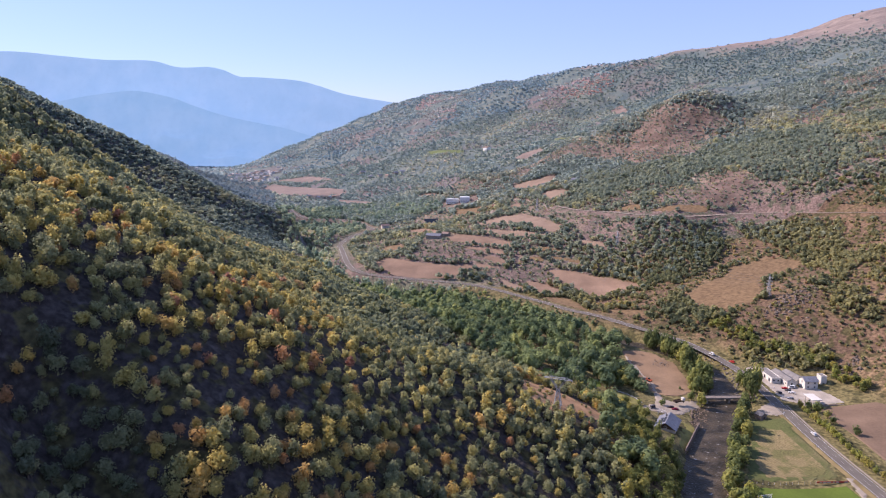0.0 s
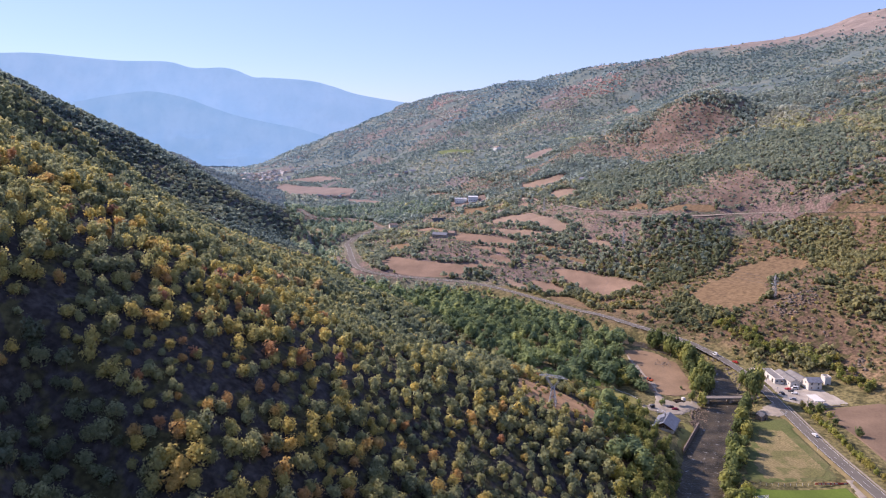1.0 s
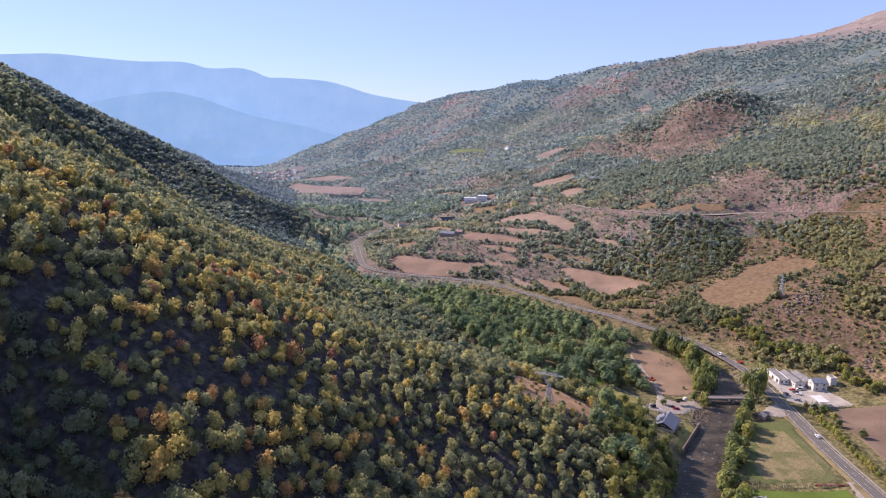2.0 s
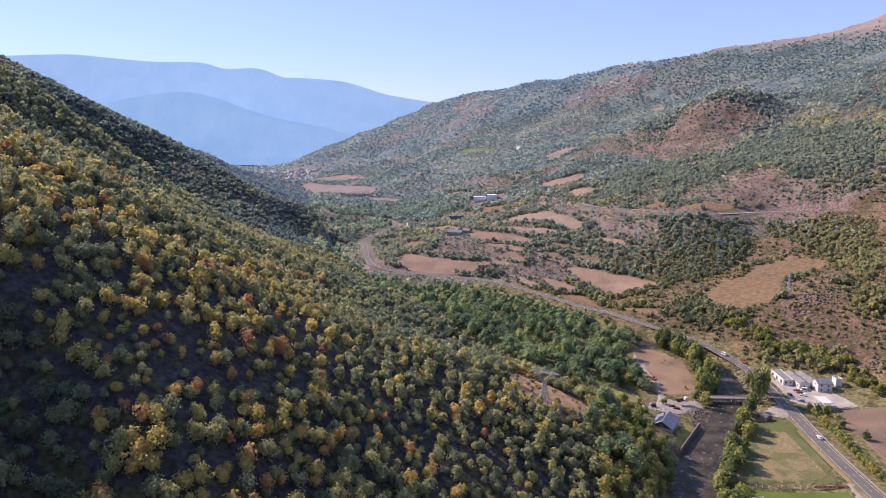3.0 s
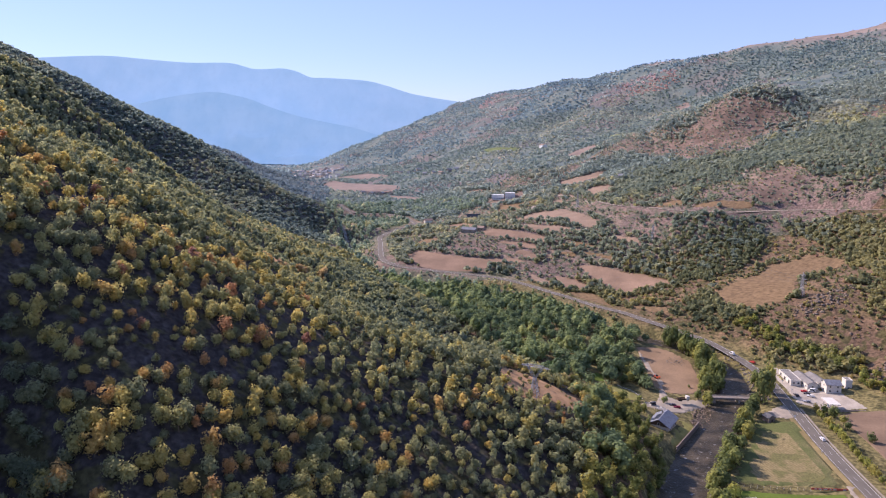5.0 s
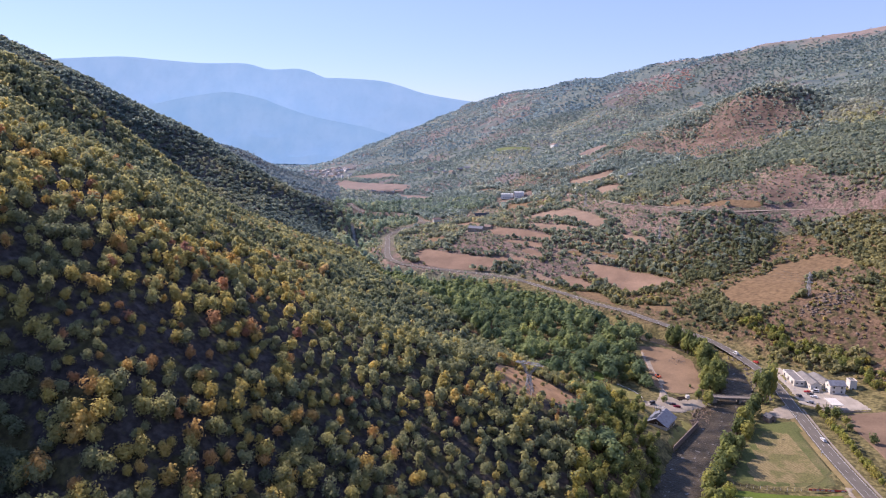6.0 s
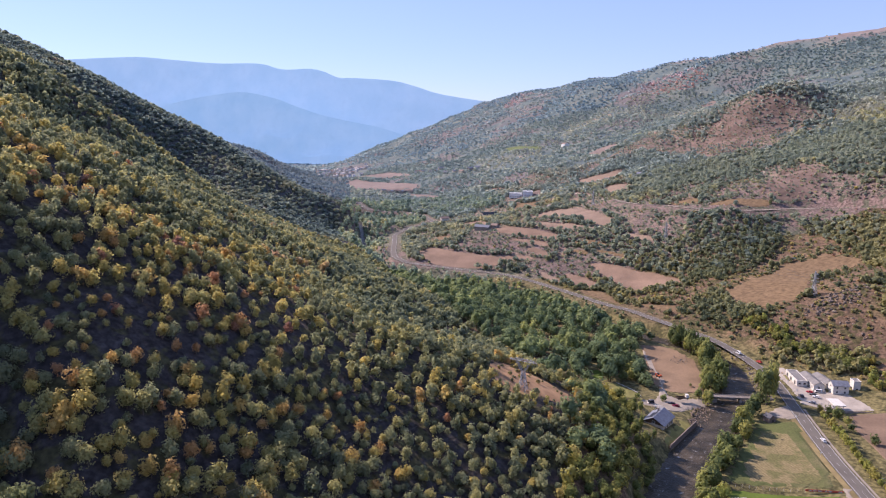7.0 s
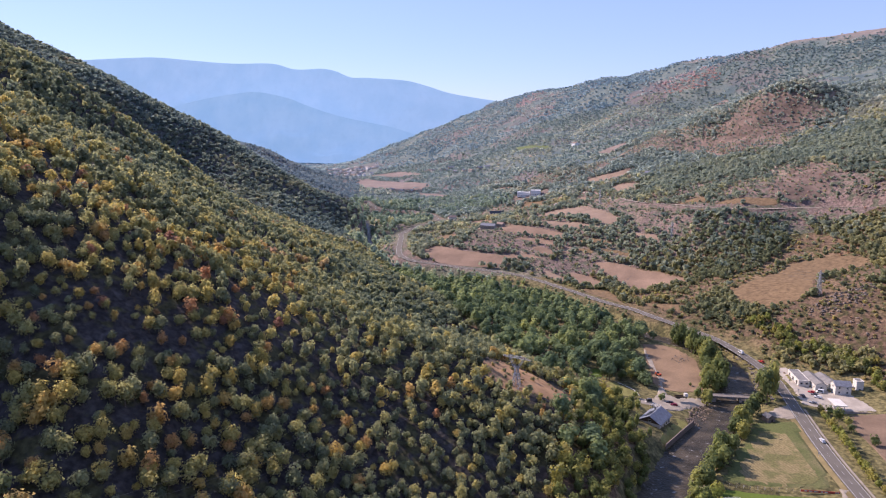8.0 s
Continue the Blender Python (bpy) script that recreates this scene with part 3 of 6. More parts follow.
EARTH = plain("bare_earth", (0.26, 0.172, 0.104), 0.97, 0.2, 0.06, 0.9, relief_m=0.1, coords="Position")
FAR_SOIL = plain("far_soil", (0.225, 0.172, 0.145), 0.97, 0.2, 0.02, 0.3, relief_m=0.1, coords="Position")
FIELD_RINGS = []


def field(name, mat, label, ring, lift=0.3, straight=False):
    """A field on the land; no tree grows in its ring."""
    FIELD_RINGS.append(ring)
    patch(name, ring, lift, mat, 6.0 if ring[0][1] > 1300 else 4.0, 0.1 if straight else 0.8, label, name.replace("_", " "), straight=straight)


field("field", PLOUGHED, "bare brown ploughed field above the road bend", [(-84, 787), (-67, 806), (-44, 788), (11, 765), (44, 763), (62, 748), (37, 748), (10, 734), (-15, 731), (-55, 741), (-75, 762)])
field("field", PLOUGHED, "long bare reddish-brown field among hedges", [(118, 729), (137, 722), (163, 697), (187, 673), (199, 643), (168, 640), (154, 640), (140, 670), (127, 696)])
field("field", PLOUGHED, "small bare brown field beside the road bank", [(90, 708), (103, 703), (119, 687), (128, 660), (106, 666), (95, 686)])
field("field", PLOUGHED, "bare pinkish field beside a farm", [(0, 884), (34, 862), (70, 834), (91, 809), (81, 799), (47, 819), (12, 839)])
field("field", PALE_FIELD, "pale terraced field with a hedge below it", [(44, 930), (79, 951), (109, 934), (134, 878), (155, 833), (140, 820), (115, 855), (89, 892)])
field("field", PALE_FIELD, "pale narrow terrace between hedges", [(55, 885), (87, 858), (120, 829), (140, 814), (126, 814), (88, 830), (57, 856)])
field("field", FAR_SOIL, "broad reddish field below a far village", [(-528, 1901), (-509, 1986), (-420, 1876), (-336, 1747), (-238, 1606), (-244, 1540), (-327, 1575), (-404, 1598)])
field("field", DRY_GRASS, "orange-brown dry pasture on a hillside shelf", [(228, 597), (246, 609), (270, 618), (284, 638), (300, 637), (320, 644), (337, 623), (337, 603), (322, 594), (303, 586), (286, 577), (275, 549), (260, 538), (243, 540), (226, 558), (222, 577)])
field("dirt_lot", EARTH, "bare light-brown earth lot beside the river", [(143, 503), (157, 505), (170, 495), (177, 476), (177, 456), (171, 426), (152, 420), (143, 429), (141, 455), (141, 483)])
field("sports_pitch", LAWN, "bright green mown football pitch", [(146, 262), (154, 303), (203, 302), (206, 262)], straight=True)
field("meadow", MEADOW, "patchy green and straw-coloured meadow", [(190, 382), (211, 380), (208, 340), (205, 309), (154, 308), (168, 340)], straight=True)
mat, n, l, b = material("mown_straw", 0.97)
rows = n.new("ShaderNodeTexWave")
rows.inputs["Scale"].default_value, rows.inputs["Distortion"].default_value, rows.inputs["Detail"].default_value = 0.2, 4.0, 4
slant = n.new("ShaderNodeMapping")
slant.inputs["Rotation"].default_value = (0, 0, -0.35)
l.new(n.new("ShaderNodeNewGeometry").outputs["Position"], slant.inputs["Vector"])
l.new(slant.outputs[0], rows.inputs["Vector"])
tone = mixed(n, l, (0.215, 0.175, 0.078), (0.27, 0.208, 0.105), rows.outputs["Fac"])
tone = mixed(n, l, tone, (0.13, 0.13, 0.045), ramp(n, l, grain(n, l, 0.11, 9), [(0.46, (0, 0, 0)), (0.62, (0.8, 0.8, 0.8))]))
l.new(mixed(n, l, tone, ramp(n, l, grain(n, l, 1.1, 6), [(0.3, (0.6, 0.6, 0.6)), (0.7, (1.15, 1.15, 1.15))]), 1.0, "MULTIPLY"), b.inputs["Base Color"])
bumped(n, l, b, grain(n, l, 0.9, 6), 1.0, 0.25)
field("meadow", mat, "straw-coloured mown strip in the middle of a meadow", [(187, 371), (202, 366), (202.5, 342), (199.5, 314), (166, 312), (175, 342)], 0.42)
field("dry_slope", ORANGE_GRASS, "dry orange-brown grass on a slope shoulder", [(40, 338), (46, 366), (62, 366), (78, 356), (88, 346), (90, 334), (80, 326), (66, 322), (58, 312), (46, 318)])
field("gravel_bar", GRAVEL, "pale gravel bar at the river edge", [(133, 296), (138, 303), (146, 312), (149, 309), (142, 299), (137, 292)])
field("lawn", GARDEN, "mown lawn with a low white kerb", [(110, 419), (116, 424), (129, 411), (130, 404), (119, 398)])
field("lawn", GARDEN, "lawn behind a riverside retaining wall", [(146, 381), (155, 374), (146, 357), (137, 345), (132, 349), (136, 356), (144, 370)])
field("lawn", LAWN, "small bright green meadow among trees", [(64, 432), (76, 452), (81, 428), (72, 404)])
field("lawn", LAWN, "small green garden among trees", [(101, 443), (109, 443), (110, 430), (103, 425)])
field("field", DRY_GRASS, "small dry terrace above the hillside road", [(278, 791), (310, 772), (305, 757), (275, 766), (251, 791)])
field("field", DRY_GRASS, "dry terrace on the upper hillside", [(277, 900), (328, 890), (323, 866), (275, 876)])
field("field", PALE_FIELD, "pale field among scrub on the hillside", [(123, 1185), (195, 1175), (207, 1137), (156, 1108), (128, 1116)])
field("field", plain("far_grass", (0.13, 0.16, 0.06), 0.95, 0.2, 0.03, 0.5, coords="Position"), "far green meadow strip among woods", [(-48, 1924), (49, 1842), (48, 1797), (-37, 1855)])
field("field", PLOUGHED, "bare pinkish field beside the farm barns", [(-72, 1020), (-32, 1004), (1, 921), (-4, 895), (-46, 962)])
field("field", DRY_GRASS, "dry grassy knoll among trees", [(-87, 851), (-75, 895), (-54, 865), (-48, 832), (-64, 824)])
field("field", PLOUGHED, "small bare terrace between hedges", [(47, 790), (65, 776), (79, 761), (70, 755), (52, 772)])
field("field", PALE_FIELD, "small pale terrace between hedges", [(83, 768), (99, 775), (95, 760), (85, 752)])
field("field", PALE_FIELD, "narrow pale field beside the road", [(64, 719), (81, 702), (91, 675), (80, 684), (68, 703)])
field("field", PALE_FIELD, "pale terrace below a track", [(104, 1039), (124, 1028), (115, 976), (104, 986)])
field("field", FAR_SOIL, "far bare field among woods", [(-257, 1517), (-180, 1434), (-127, 1355), (-169, 1353)])
field("field", PALE_FIELD, "far pale field among woods", [(-69, 1346), (-27, 1314), (10, 1241), (-26, 1271)])
field("field", FAR_SOIL, "far pale field below the village", [(-548, 2094), (-436, 2119), (-323, 1918), (-396, 1928)])
field("field", DRY_GRASS, "dry strip between rows of trees", [(118, 764), (142, 749), (166, 718), (146, 734)])
field("field", DRY_GRASS, "dry terrace among scrub", [(93, 793), (121, 787), (142, 764), (113, 776)])
field("field", DRY_GRASS, "dry clearing below the pasture", [(148, 602), (184, 583), (199, 565), (172, 573)])
field("field", DRY_GRASS, "dry clearing on the upper hillside", [(515, 1206), (576, 1282), (570, 1262), (515, 1193)])
field("field", FAR_SOIL, "dry clearing on the far hillside", [(511, 2046), (545, 2000), (441, 1573), (508, 2009)])
field("field", DRY_GRASS, "brown slope below the white factory", [(17, 1124), (67, 1071), (54, 1001), (24, 1050)])
field("field", PALE_FIELD, "broad pale terrace below the white factory", [(54, 956), (95, 975), (124, 889), (150, 839), (139, 880), (110, 947), (81, 963)])
field("field", PALE_FIELD, "small pale terrace beside a track", [(101, 1047), (118, 1035), (125, 1024), (108, 1035)])
field("field", DRY_GRASS, "dry orange terrace above the hillside road", [(222, 858), (250, 838), (248, 815), (222, 838)])
field("field", PALE_FIELD, "narrow bare terrace under the power line", [(158, 786), (183, 760), (190, 745), (181, 745), (166, 768)])
field("field", PALE_FIELD, "pale clearing high among the oaks", [(504, 1194), (517, 1207), (574, 1286), (566, 1263), (507, 1188)])
field("field", DRY_GRASS, "narrow dry grass terrace between hedges", [(116, 748), (120, 756), (104, 768), (100, 762)])
field("field", DRY_GRASS, "brown bank of dry grass above the road", [(100, 661), (127, 652), (138, 604), (128, 612), (103, 648)])
field("field", PLOUGHED, "thin bare strip between two hedges", [(22, 812), (46, 813), (84, 786), (72, 780), (46, 798)])
field("field", plain("dark_ploughed_soil", (0.2, 0.135, 0.09), 0.97, 0.2, 0.06, 0.8, relief_m=0.12, coords="Position"), "bare brown field behind a row of young trees", [(240, 396), (282, 391), (290, 300), (262, 268), (238, 300), (238, 345)])
field("field", FAR_SOIL, "reddish bare slope among far woods", [(159, 1483), (184, 1494), (217, 1458), (210, 1358), (182, 1405)])
field("field", plain("far_meadow", (0.15, 0.17, 0.07), 0.95, 0.2, 0.03, 0.5, coords="Position"), "thin green meadow strip among far woods", [(253, 1539), (276, 1538), (288, 1349), (282, 1318)])
field("field", PALE_FIELD, "pale bank above the hillside road", [(157, 1053), (183, 1057), (200, 1021), (183, 989), (159, 998)])
YARD = [(223.5, 464), (230, 467), (236, 458), (240, 436), (258, 424), (262, 400.5), (236, 399.5), (231, 404), (223.6, 408), (224.2, 430)]
patch("yard", YARD, 0.25, plain("concrete", (0.39, 0.34, 0.28), 0.9, 0.18, 0.2, 2.0, coords="Position"), 4.0, 0.1, "pale concrete forecourt of a roadside station", "yard", straight=True)
LOT = [(126, 393), (130, 401), (138, 405), (143, 420), (145.5, 442), (143.5, 460), (142.5, 492), (146, 492), (147.5, 460), (150, 442), (148, 420), (151, 412), (172, 412), (172, 406), (160, 397), (150, 389), (143, 389), (134, 391)]
patch("yard", LOT, 0.5, GRAVEL, 3.0, 0.3, "pale gravel yard and track beside a house", "yard")
SIDE_TRACK = [(206, 310), (210, 309), (207, 292), (205, 275), (201, 275), (203, 292)]
patch("track", SIDE_TRACK, 0.35, GRAVEL, 3.0, 0.3, "pale gravel track beside the road", "track")
APPROACH = [(197, 392), (219, 408), (219, 396), (212, 384), (204, 386)]
patch("track", APPROACH, 0.35, GRAVEL, 3.0, 0.3, "gravel turning place beside the bridge", "track")
TRACK_LINES = [[(76, 1164), (85, 1128), (88, 1068), (80, 1050), (72, 977)], [(162, 929), (134, 1030), (102, 1090), (76, 1164), (60, 1175)], [(311, 840), (348, 914), (367, 990)]]
FACTORY_PLOT = [(-4, 1125), (62, 1125), (62, 1196), (-4, 1196)]
BARN_PLOT = [(-28, 845), (14, 850), (14, 885), (-28, 885)]
HOUSE_PLOT = [(117, 360), (135, 340), (153, 372), (136, 393)]
STATION_PLOT = [(226, 463), (240, 459), (256, 453), (268, 440), (268, 398), (226, 405)]
# woods on the right-hand hillside: how much thicker, the tint (0 dark green, 0.7 yellow, 1 rust), the ring
WOODS = [
    (0.9, 0.08, [(222, 766), (270, 765), (312, 737), (295, 676), (262, 639), (229, 624), (204, 645), (223, 693)]),
    (0.85, 0.36, [(320, 736), (404, 660), (369, 590), (346, 615), (337, 669), (322, 706)]),
    (0.85, 0.22, [(191, 1048), (251, 1101), (317, 1079), (378, 1031), (448, 1070), (504, 1088), (508, 991), (564, 974), (444, 742), (408, 768), (383, 809), (390, 878), (356, 915), (322, 898), (266, 933), (219, 925)]),
    (0.6, 0.33, [(492, 1215), (665, 1457), (892, 1609), (682, 1202), (593, 1157), (528, 1147), (488, 1172)]),
    (0.4, 0.3, [(92, 844), (128, 845), (172, 771), (209, 708), (233, 666), (205, 660), (169, 708), (127, 769)]),
    (0.5, 0.3, [(158, 1266), (240, 1264), (291, 1163), (317, 1079), (251, 1101), (194, 1071)]),
    (0.7, 0.15, [(-335, 1492), (-213, 1558), (-73, 1338), (2, 1168), (-53, 1108), (-124, 1124), (-222, 1210)]),
    (1.0, 0.5, [(226, 476), (264, 448), (288, 452), (282, 470), (240, 490)]),
    (0.6, 0.45, [(199, 641), (232, 603), (222, 562), (203, 588), (182, 622)]),
    (0.35, 0.5, [(344, 711), (390, 675), (421, 621), (350, 507), (329, 528), (339, 588), (359, 647)]),
    (0.25, 0.56, [(304, 523), (330, 521), (350, 507), (330, 474), (305, 484)]),
    (0.6, 0.5, [(337, 646), (360, 590), (345, 560), (330, 590), (340, 610)]),
    (0.4, 0.66, [(503, 1128), (550, 1167), (627, 1239), (600, 1130), (528, 1012), (512, 1066)]),
]
# far hillsides where the oaks have turned rust
RUSTY = [[(384, 2469), (430, 2525), (511, 2444), (565, 2311), (560, 2200), (497, 2165), (422, 2217), (368, 2329)],
         [(-137, 3171), (-44, 3513), (70, 3149), (50, 2623), (-80, 2649)]]
# open heath with few bushes
REDDISH = plain("reddish_heath", (0.175, 0.122, 0.095), 0.97, 0.45, 0.05, 0.4, relief_m=0.9, coords="Position")
ROCKY_RING = [(252, 519), (288, 535), (312, 534), (338, 531), (287, 426), (274, 447), (263, 473), (249, 493)]
HEATH = [
    (0.22, [(313, 1225), (333, 1264), (364, 1252), (410, 1245), (437, 1233), (468, 1212), (479, 1188), (469, 1166), (436, 1138), (372, 1066), (322, 1100)]),
    (0.25, [(304, 792), (354, 878), (380, 850), (378, 809), (357, 764), (325, 764)]),
    (0.05, [(378, 750), (412, 753), (440, 734), (415, 682), (376, 732)]),
    (0.2, [(534, 1065), (601, 1139), (673, 1185), (584, 1012), (525, 979)]),
    (0.0, ROCKY_RING),
    (0.6, [(140, 599), (172, 580), (203, 536), (219, 504), (222, 477), (212, 496), (183, 528), (145, 566)]),
    (0.4, [(-60, 1188), (3, 1148), (50, 971), (18, 938), (-39, 1045)]),
    (0.5, [(106, 1087), (152, 1006), (152, 872), (112, 927)]),
]
for less, ring in (HEATH[0], HEATH[1], HEATH[3]):
    patch("heath", ring, 0.25, REDDISH, 8.0, 5.0, "reddish-brown dry heath with scattered bushes on a hillside", "heath")
# patches of one leaf colour on the near slope, some darkened for shade: tint, how even, ring
LIP_RING = [(-66, 120), (-72, 150), (-75, 172), (-50, 200), (-29, 240), (-12, 200), (-10, 120)]
AUTUMN_AND_SHADE = [(0.34, 0.6, [(-18, 190), (-16, 229), (7, 288), (44, 316), (72, 309), (105, 310), (117, 300), (110, 150), (0, 150)]),
          (0.25, 0.7, [(-131, 617), (-27, 613), (47, 439), (44, 323), (7, 288), (-21, 272), (-53, 315)]),
          (0.52, 0.45, LIP_RING),
          # the hollow: its shade is put into a dark green leaf tint
          (0.1, 0.75, [(-102, 141), (-118, 170), (-120, 189), (-104, 189), (-90, 181), (-78, 168), (-78, 140)]),
          (0.72, 0.5, [(-100, 215), (-92, 261), (-48, 297), (-27, 277), (-51, 212), (-76, 196)]),
          (0.36, 0.6, [(-287, 414), (-282, 473), (-252, 523), (-192, 558), (-117, 326), (-152, 312), (-205, 307)]),
          # upper ridge: dark green oaks, with shade included in the tint
          (0.1, 0.6, [(-343, 488), (-283, 522), (-249, 553), (-176, 386), (-266, 448), (-292, 420)])]
VILLAGE = [(-640, 1990), (-520, 2050), (-560, 2330), (-640, 2600), (-780, 2750), (-800, 2500), (-700, 2250)]
KEEP_CLEAR = [YARD, VILLAGE, LOT, SIDE_TRACK, APPROACH, HOUSE_PLOT, STATION_PLOT, FACTORY_PLOT, BARN_PLOT] + FIELD_RINGS
for line in TRACK_LINES:
    tagged(ribbon("track", smooth_line([(x, y, 0) for x, y in line], 5), -1.9, 1.9, 0.4, GRAVEL, True, 3), "pale unpaved track across the terraces", "track", kind="structure")


# ---- trees ----
def crown(seed, leaves, clumps, tall=1.0, leaf=0.22, core=0.95, solid=3, loose=0.25, rough=0.36):
    """Leaf clumps of a crown of radius 1 that stands on z = 0: triangles, scattered over several rounded masses, some of them loose."""
    r = np.random.RandomState(seed)
    cen = r.normal(0, 1, (clumps, 3))
    cen /= np.linalg.norm(cen, axis=1)[:, None]
    cen *= r.uniform(0.2, 0.6, (clumps, 1))
    cen[:, 2] = cen[:, 2] * 0.8 * tall + 0.85 * tall
    rad = r.uniform(0.3, 0.5, clumps)
    k = r.randint(0, clumps, leaves)
    d = r.normal(0, 1, (leaves, 3))
    d[:, 2] += 0.35
    d /= np.linalg.norm(d, axis=1)[:, None]
    p = cen[k] + d * (rad[k] * r.uniform(1 - loose, 1 + 0.6 * loose, leaves))[:, None] * np.array([1, 1, 0.85 + 0.25 * tall])
    out = p - np.array([0, 0, 0.75 * tall])
    out /= np.linalg.norm(out, axis=1)[:, None] + 1e-6
    nrm = 0.55 * d + 0.55 * out + r.normal(0, rough, (leaves, 3))
    nrm /= np.linalg.norm(nrm, axis=1)[:, None]
    a = np.cross(nrm, r.normal(0, 1, (leaves, 3)))
    a /= np.linalg.norm(a, axis=1)[:, None]
    b = np.cross(nrm, a)
    s = leaf * r.uniform(0.6, 1.4, (leaves, 1))
    v = np.concatenate([p + a * s, p - a * s * 0.5 + b * s * 0.8, p - a * s * 0.5 - b * s * 0.8], 1).reshape(-1, 3)
    f = np.arange(leaves * 3).reshape(-1, 3)
    if core:
        oct_v = np.array([(1, 0, 0), (0, 1, 0), (-1, 0, 0), (0, -1, 0), (0, 0, 1), (0, 0, -1)], float)
        oct_f = np.array([(0, 1, 4), (1, 2, 4), (2, 3, 4), (3, 0, 4), (1, 0, 5), (2, 1, 5), (3, 2, 5), (0, 3, 5)])
        for c, q in list(zip(cen, rad))[:solid]:
            f = np.vstack([f, oct_f + len(v)])
            v = np.vstack([v, c + oct_v * q * core])
    return v, f


def trunk(tall=0.9, wide=0.09, sides=5):
    a = np.arange(sides) * 2 * np.pi / sides
    low = np.stack([np.cos(a) * wide, np.sin(a) * wide, 0 * a - 0.25], 1)
    high = np.stack([np.cos(a) * wide * 0.5 + 0.04, np.sin(a) * wide * 0.5, 0 * a + tall], 1)
    i = np.arange(sides)
    j = (i + 1) % sides
    return np.vstack([low, high]), np.vstack([np.stack([i, j, j + sides], 1), np.stack([i, j + sides, i + sides], 1)])


def wood(name, x, y, size, tall, forms, mat, label, seed, trunks=True, lift=-0.05, tint=None):
    """Many trees in one mesh: each takes a form, a turn, a size and a tint."""
    r = np.random.RandomState(seed)
    z = ground(x, y)
    vs, fs, ts, at = [], [], [], 0
    tv, tf = trunk(0.8, 0.07, 4)
    kind = r.randint(0, len(forms), len(x))
    turn = r.uniform(0, 6.283, len(x))
    tint = r.uniform(0, 1, len(x)) if tint is None else np.clip(tint, 0, 1)
    for k, (v, f) in enumerate(forms):
        pick = np.nonzero(kind == k)[0]
        if not len(pick):
            continue
        c, s = np.cos(turn[pick])[:, None], np.sin(turn[pick])[:, None]
        sz, tl = size[pick][:, None], tall[pick][:, None]
        wx = (v[None, :, 0] * c - v[None, :, 1] * s) * sz + x[pick][:, None]
        wy = (v[None, :, 0] * s + v[None, :, 1] * c) * sz + y[pick][:, None]
        wz = (v[None, :, 2] + lift) * sz * tl + z[pick][:, None]
        vs.append(np.stack([wx, wy, wz], -1).reshape(-1, 3))
        fs.append((f[None] + (np.arange(len(pick)) * len(v))[:, None, None]).reshape(-1, 3) + at)
        ts.append(np.repeat(tint[pick], len(v)))
        at += len(pick) * len(v)
    ob = tagged(sheet(name, np.vstack(vs), np.vstack(fs), mat, np.concatenate(ts)), label, "trees", kind="stuff")
    if trunks:
        v = tv[None] * (size[:, None] * np.array([1, 1, 1]))[:, None] * np.stack([np.ones_like(tall), np.ones_like(tall), tall], 1)[:, None] + np.stack([x, y, z], 1)[:, None]
        f = tf[None] + (np.arange(len(x)) * len(tv))[:, None, None]
        tagged(sheet("trunks", v.reshape(-1, 3), f.reshape(-1, 3), BARK, parent=ob), kind="stuff")
    return ob


def scatter(lo, hi, step, seed):
    """Points of the plan, about a step apart, in no order."""
    r = np.random.RandomState(seed)
    x, y = np.meshgrid(np.arange(lo[0], hi[0], step), np.arange(lo[1], hi[1], step))
    x, y = x + r.uniform(-0.55, 0.55, x.shape) * step, y + r.uniform(-0.55, 0.55, x.shape) * step
    return x.ravel(), y.ravel(), r


def clear(x, y, road=9, river=13):
    """Where trees may stand: off roads, water, fields and yards."""
    ok = (beside(ROAD, x, y)[0] > road) & (beside(ROAD_ON, x, y)[0] > road) & (beside(RIVER, x, y)[0] > river) & (beside(UPPER_ROAD, x, y)[0] > 11)
    for ring in KEEP_CLEAR:
        ok &= ~inside(ring, x, y)
    return ok


CLOSE = [crown(s, 430, 12, 1.0 + 0.04 * s, 0.11, 0.66, 5, 0.4) for s in range(9)]
NEAR = [crown(s, 150, 11, 1.0 + 0.03 * s, 0.19, 0.7, 4, 0.35) for s in range(8)]
MID = [crown(s + 20, 36, 6, 1.0, 0.4, 0.95, 2) for s in range(6)]
FAR = [crown(s + 120, 9, 5, 0.9, 0.58, 0.95, 1) for s in range(8)]
UPHILL = [crown(s + 140, 20, 6, 1.0, 0.5, 0.95, 1) for s in range(7)]
FAR_TALL = [crown(s + 80, 90, 12, 1.4, 0.26, 0.9, 4, 0.2, 0.22) for s in range(6)]
TALL = [crown(s + 60, 280, 16, 1.5, 0.155, 0.8, 6, 0.25, 0.22) for s in range(6)]

# single trees: one of each form is built, the others are copied from it
def grow(name, form, mat, label, group):
    """A tree with a trunk, two limbs and a crown of leaf clumps."""
    ob = thing(name, pose(0, 0, 0), label, "tree", group)
    v, f = form
    sheet("crown", v + np.array([0, 0, 0.0]), f, mat, parent=ob)
    tv, tf = trunk(1.0, 0.085, 6)
    lv, lf = trunk(0.8, 0.04, 4)
    allv, allf = [tv], [tf]
    for a, tilt in ((0.6, 0.5), (3.4, 0.6)):
        turn = np.array(Euler((tilt, 0, a)).to_matrix())
        allf.append(lf + sum(len(q) for q in allv))
        allv.append((lv + np.array([0, 0, 0.2])) @ turn.T + np.array([0, 0, 0.4]))
    sheet("trunk", np.vstack(allv), np.vstack(allf), BARK, parent=ob)
    return ob


STOCK = {}


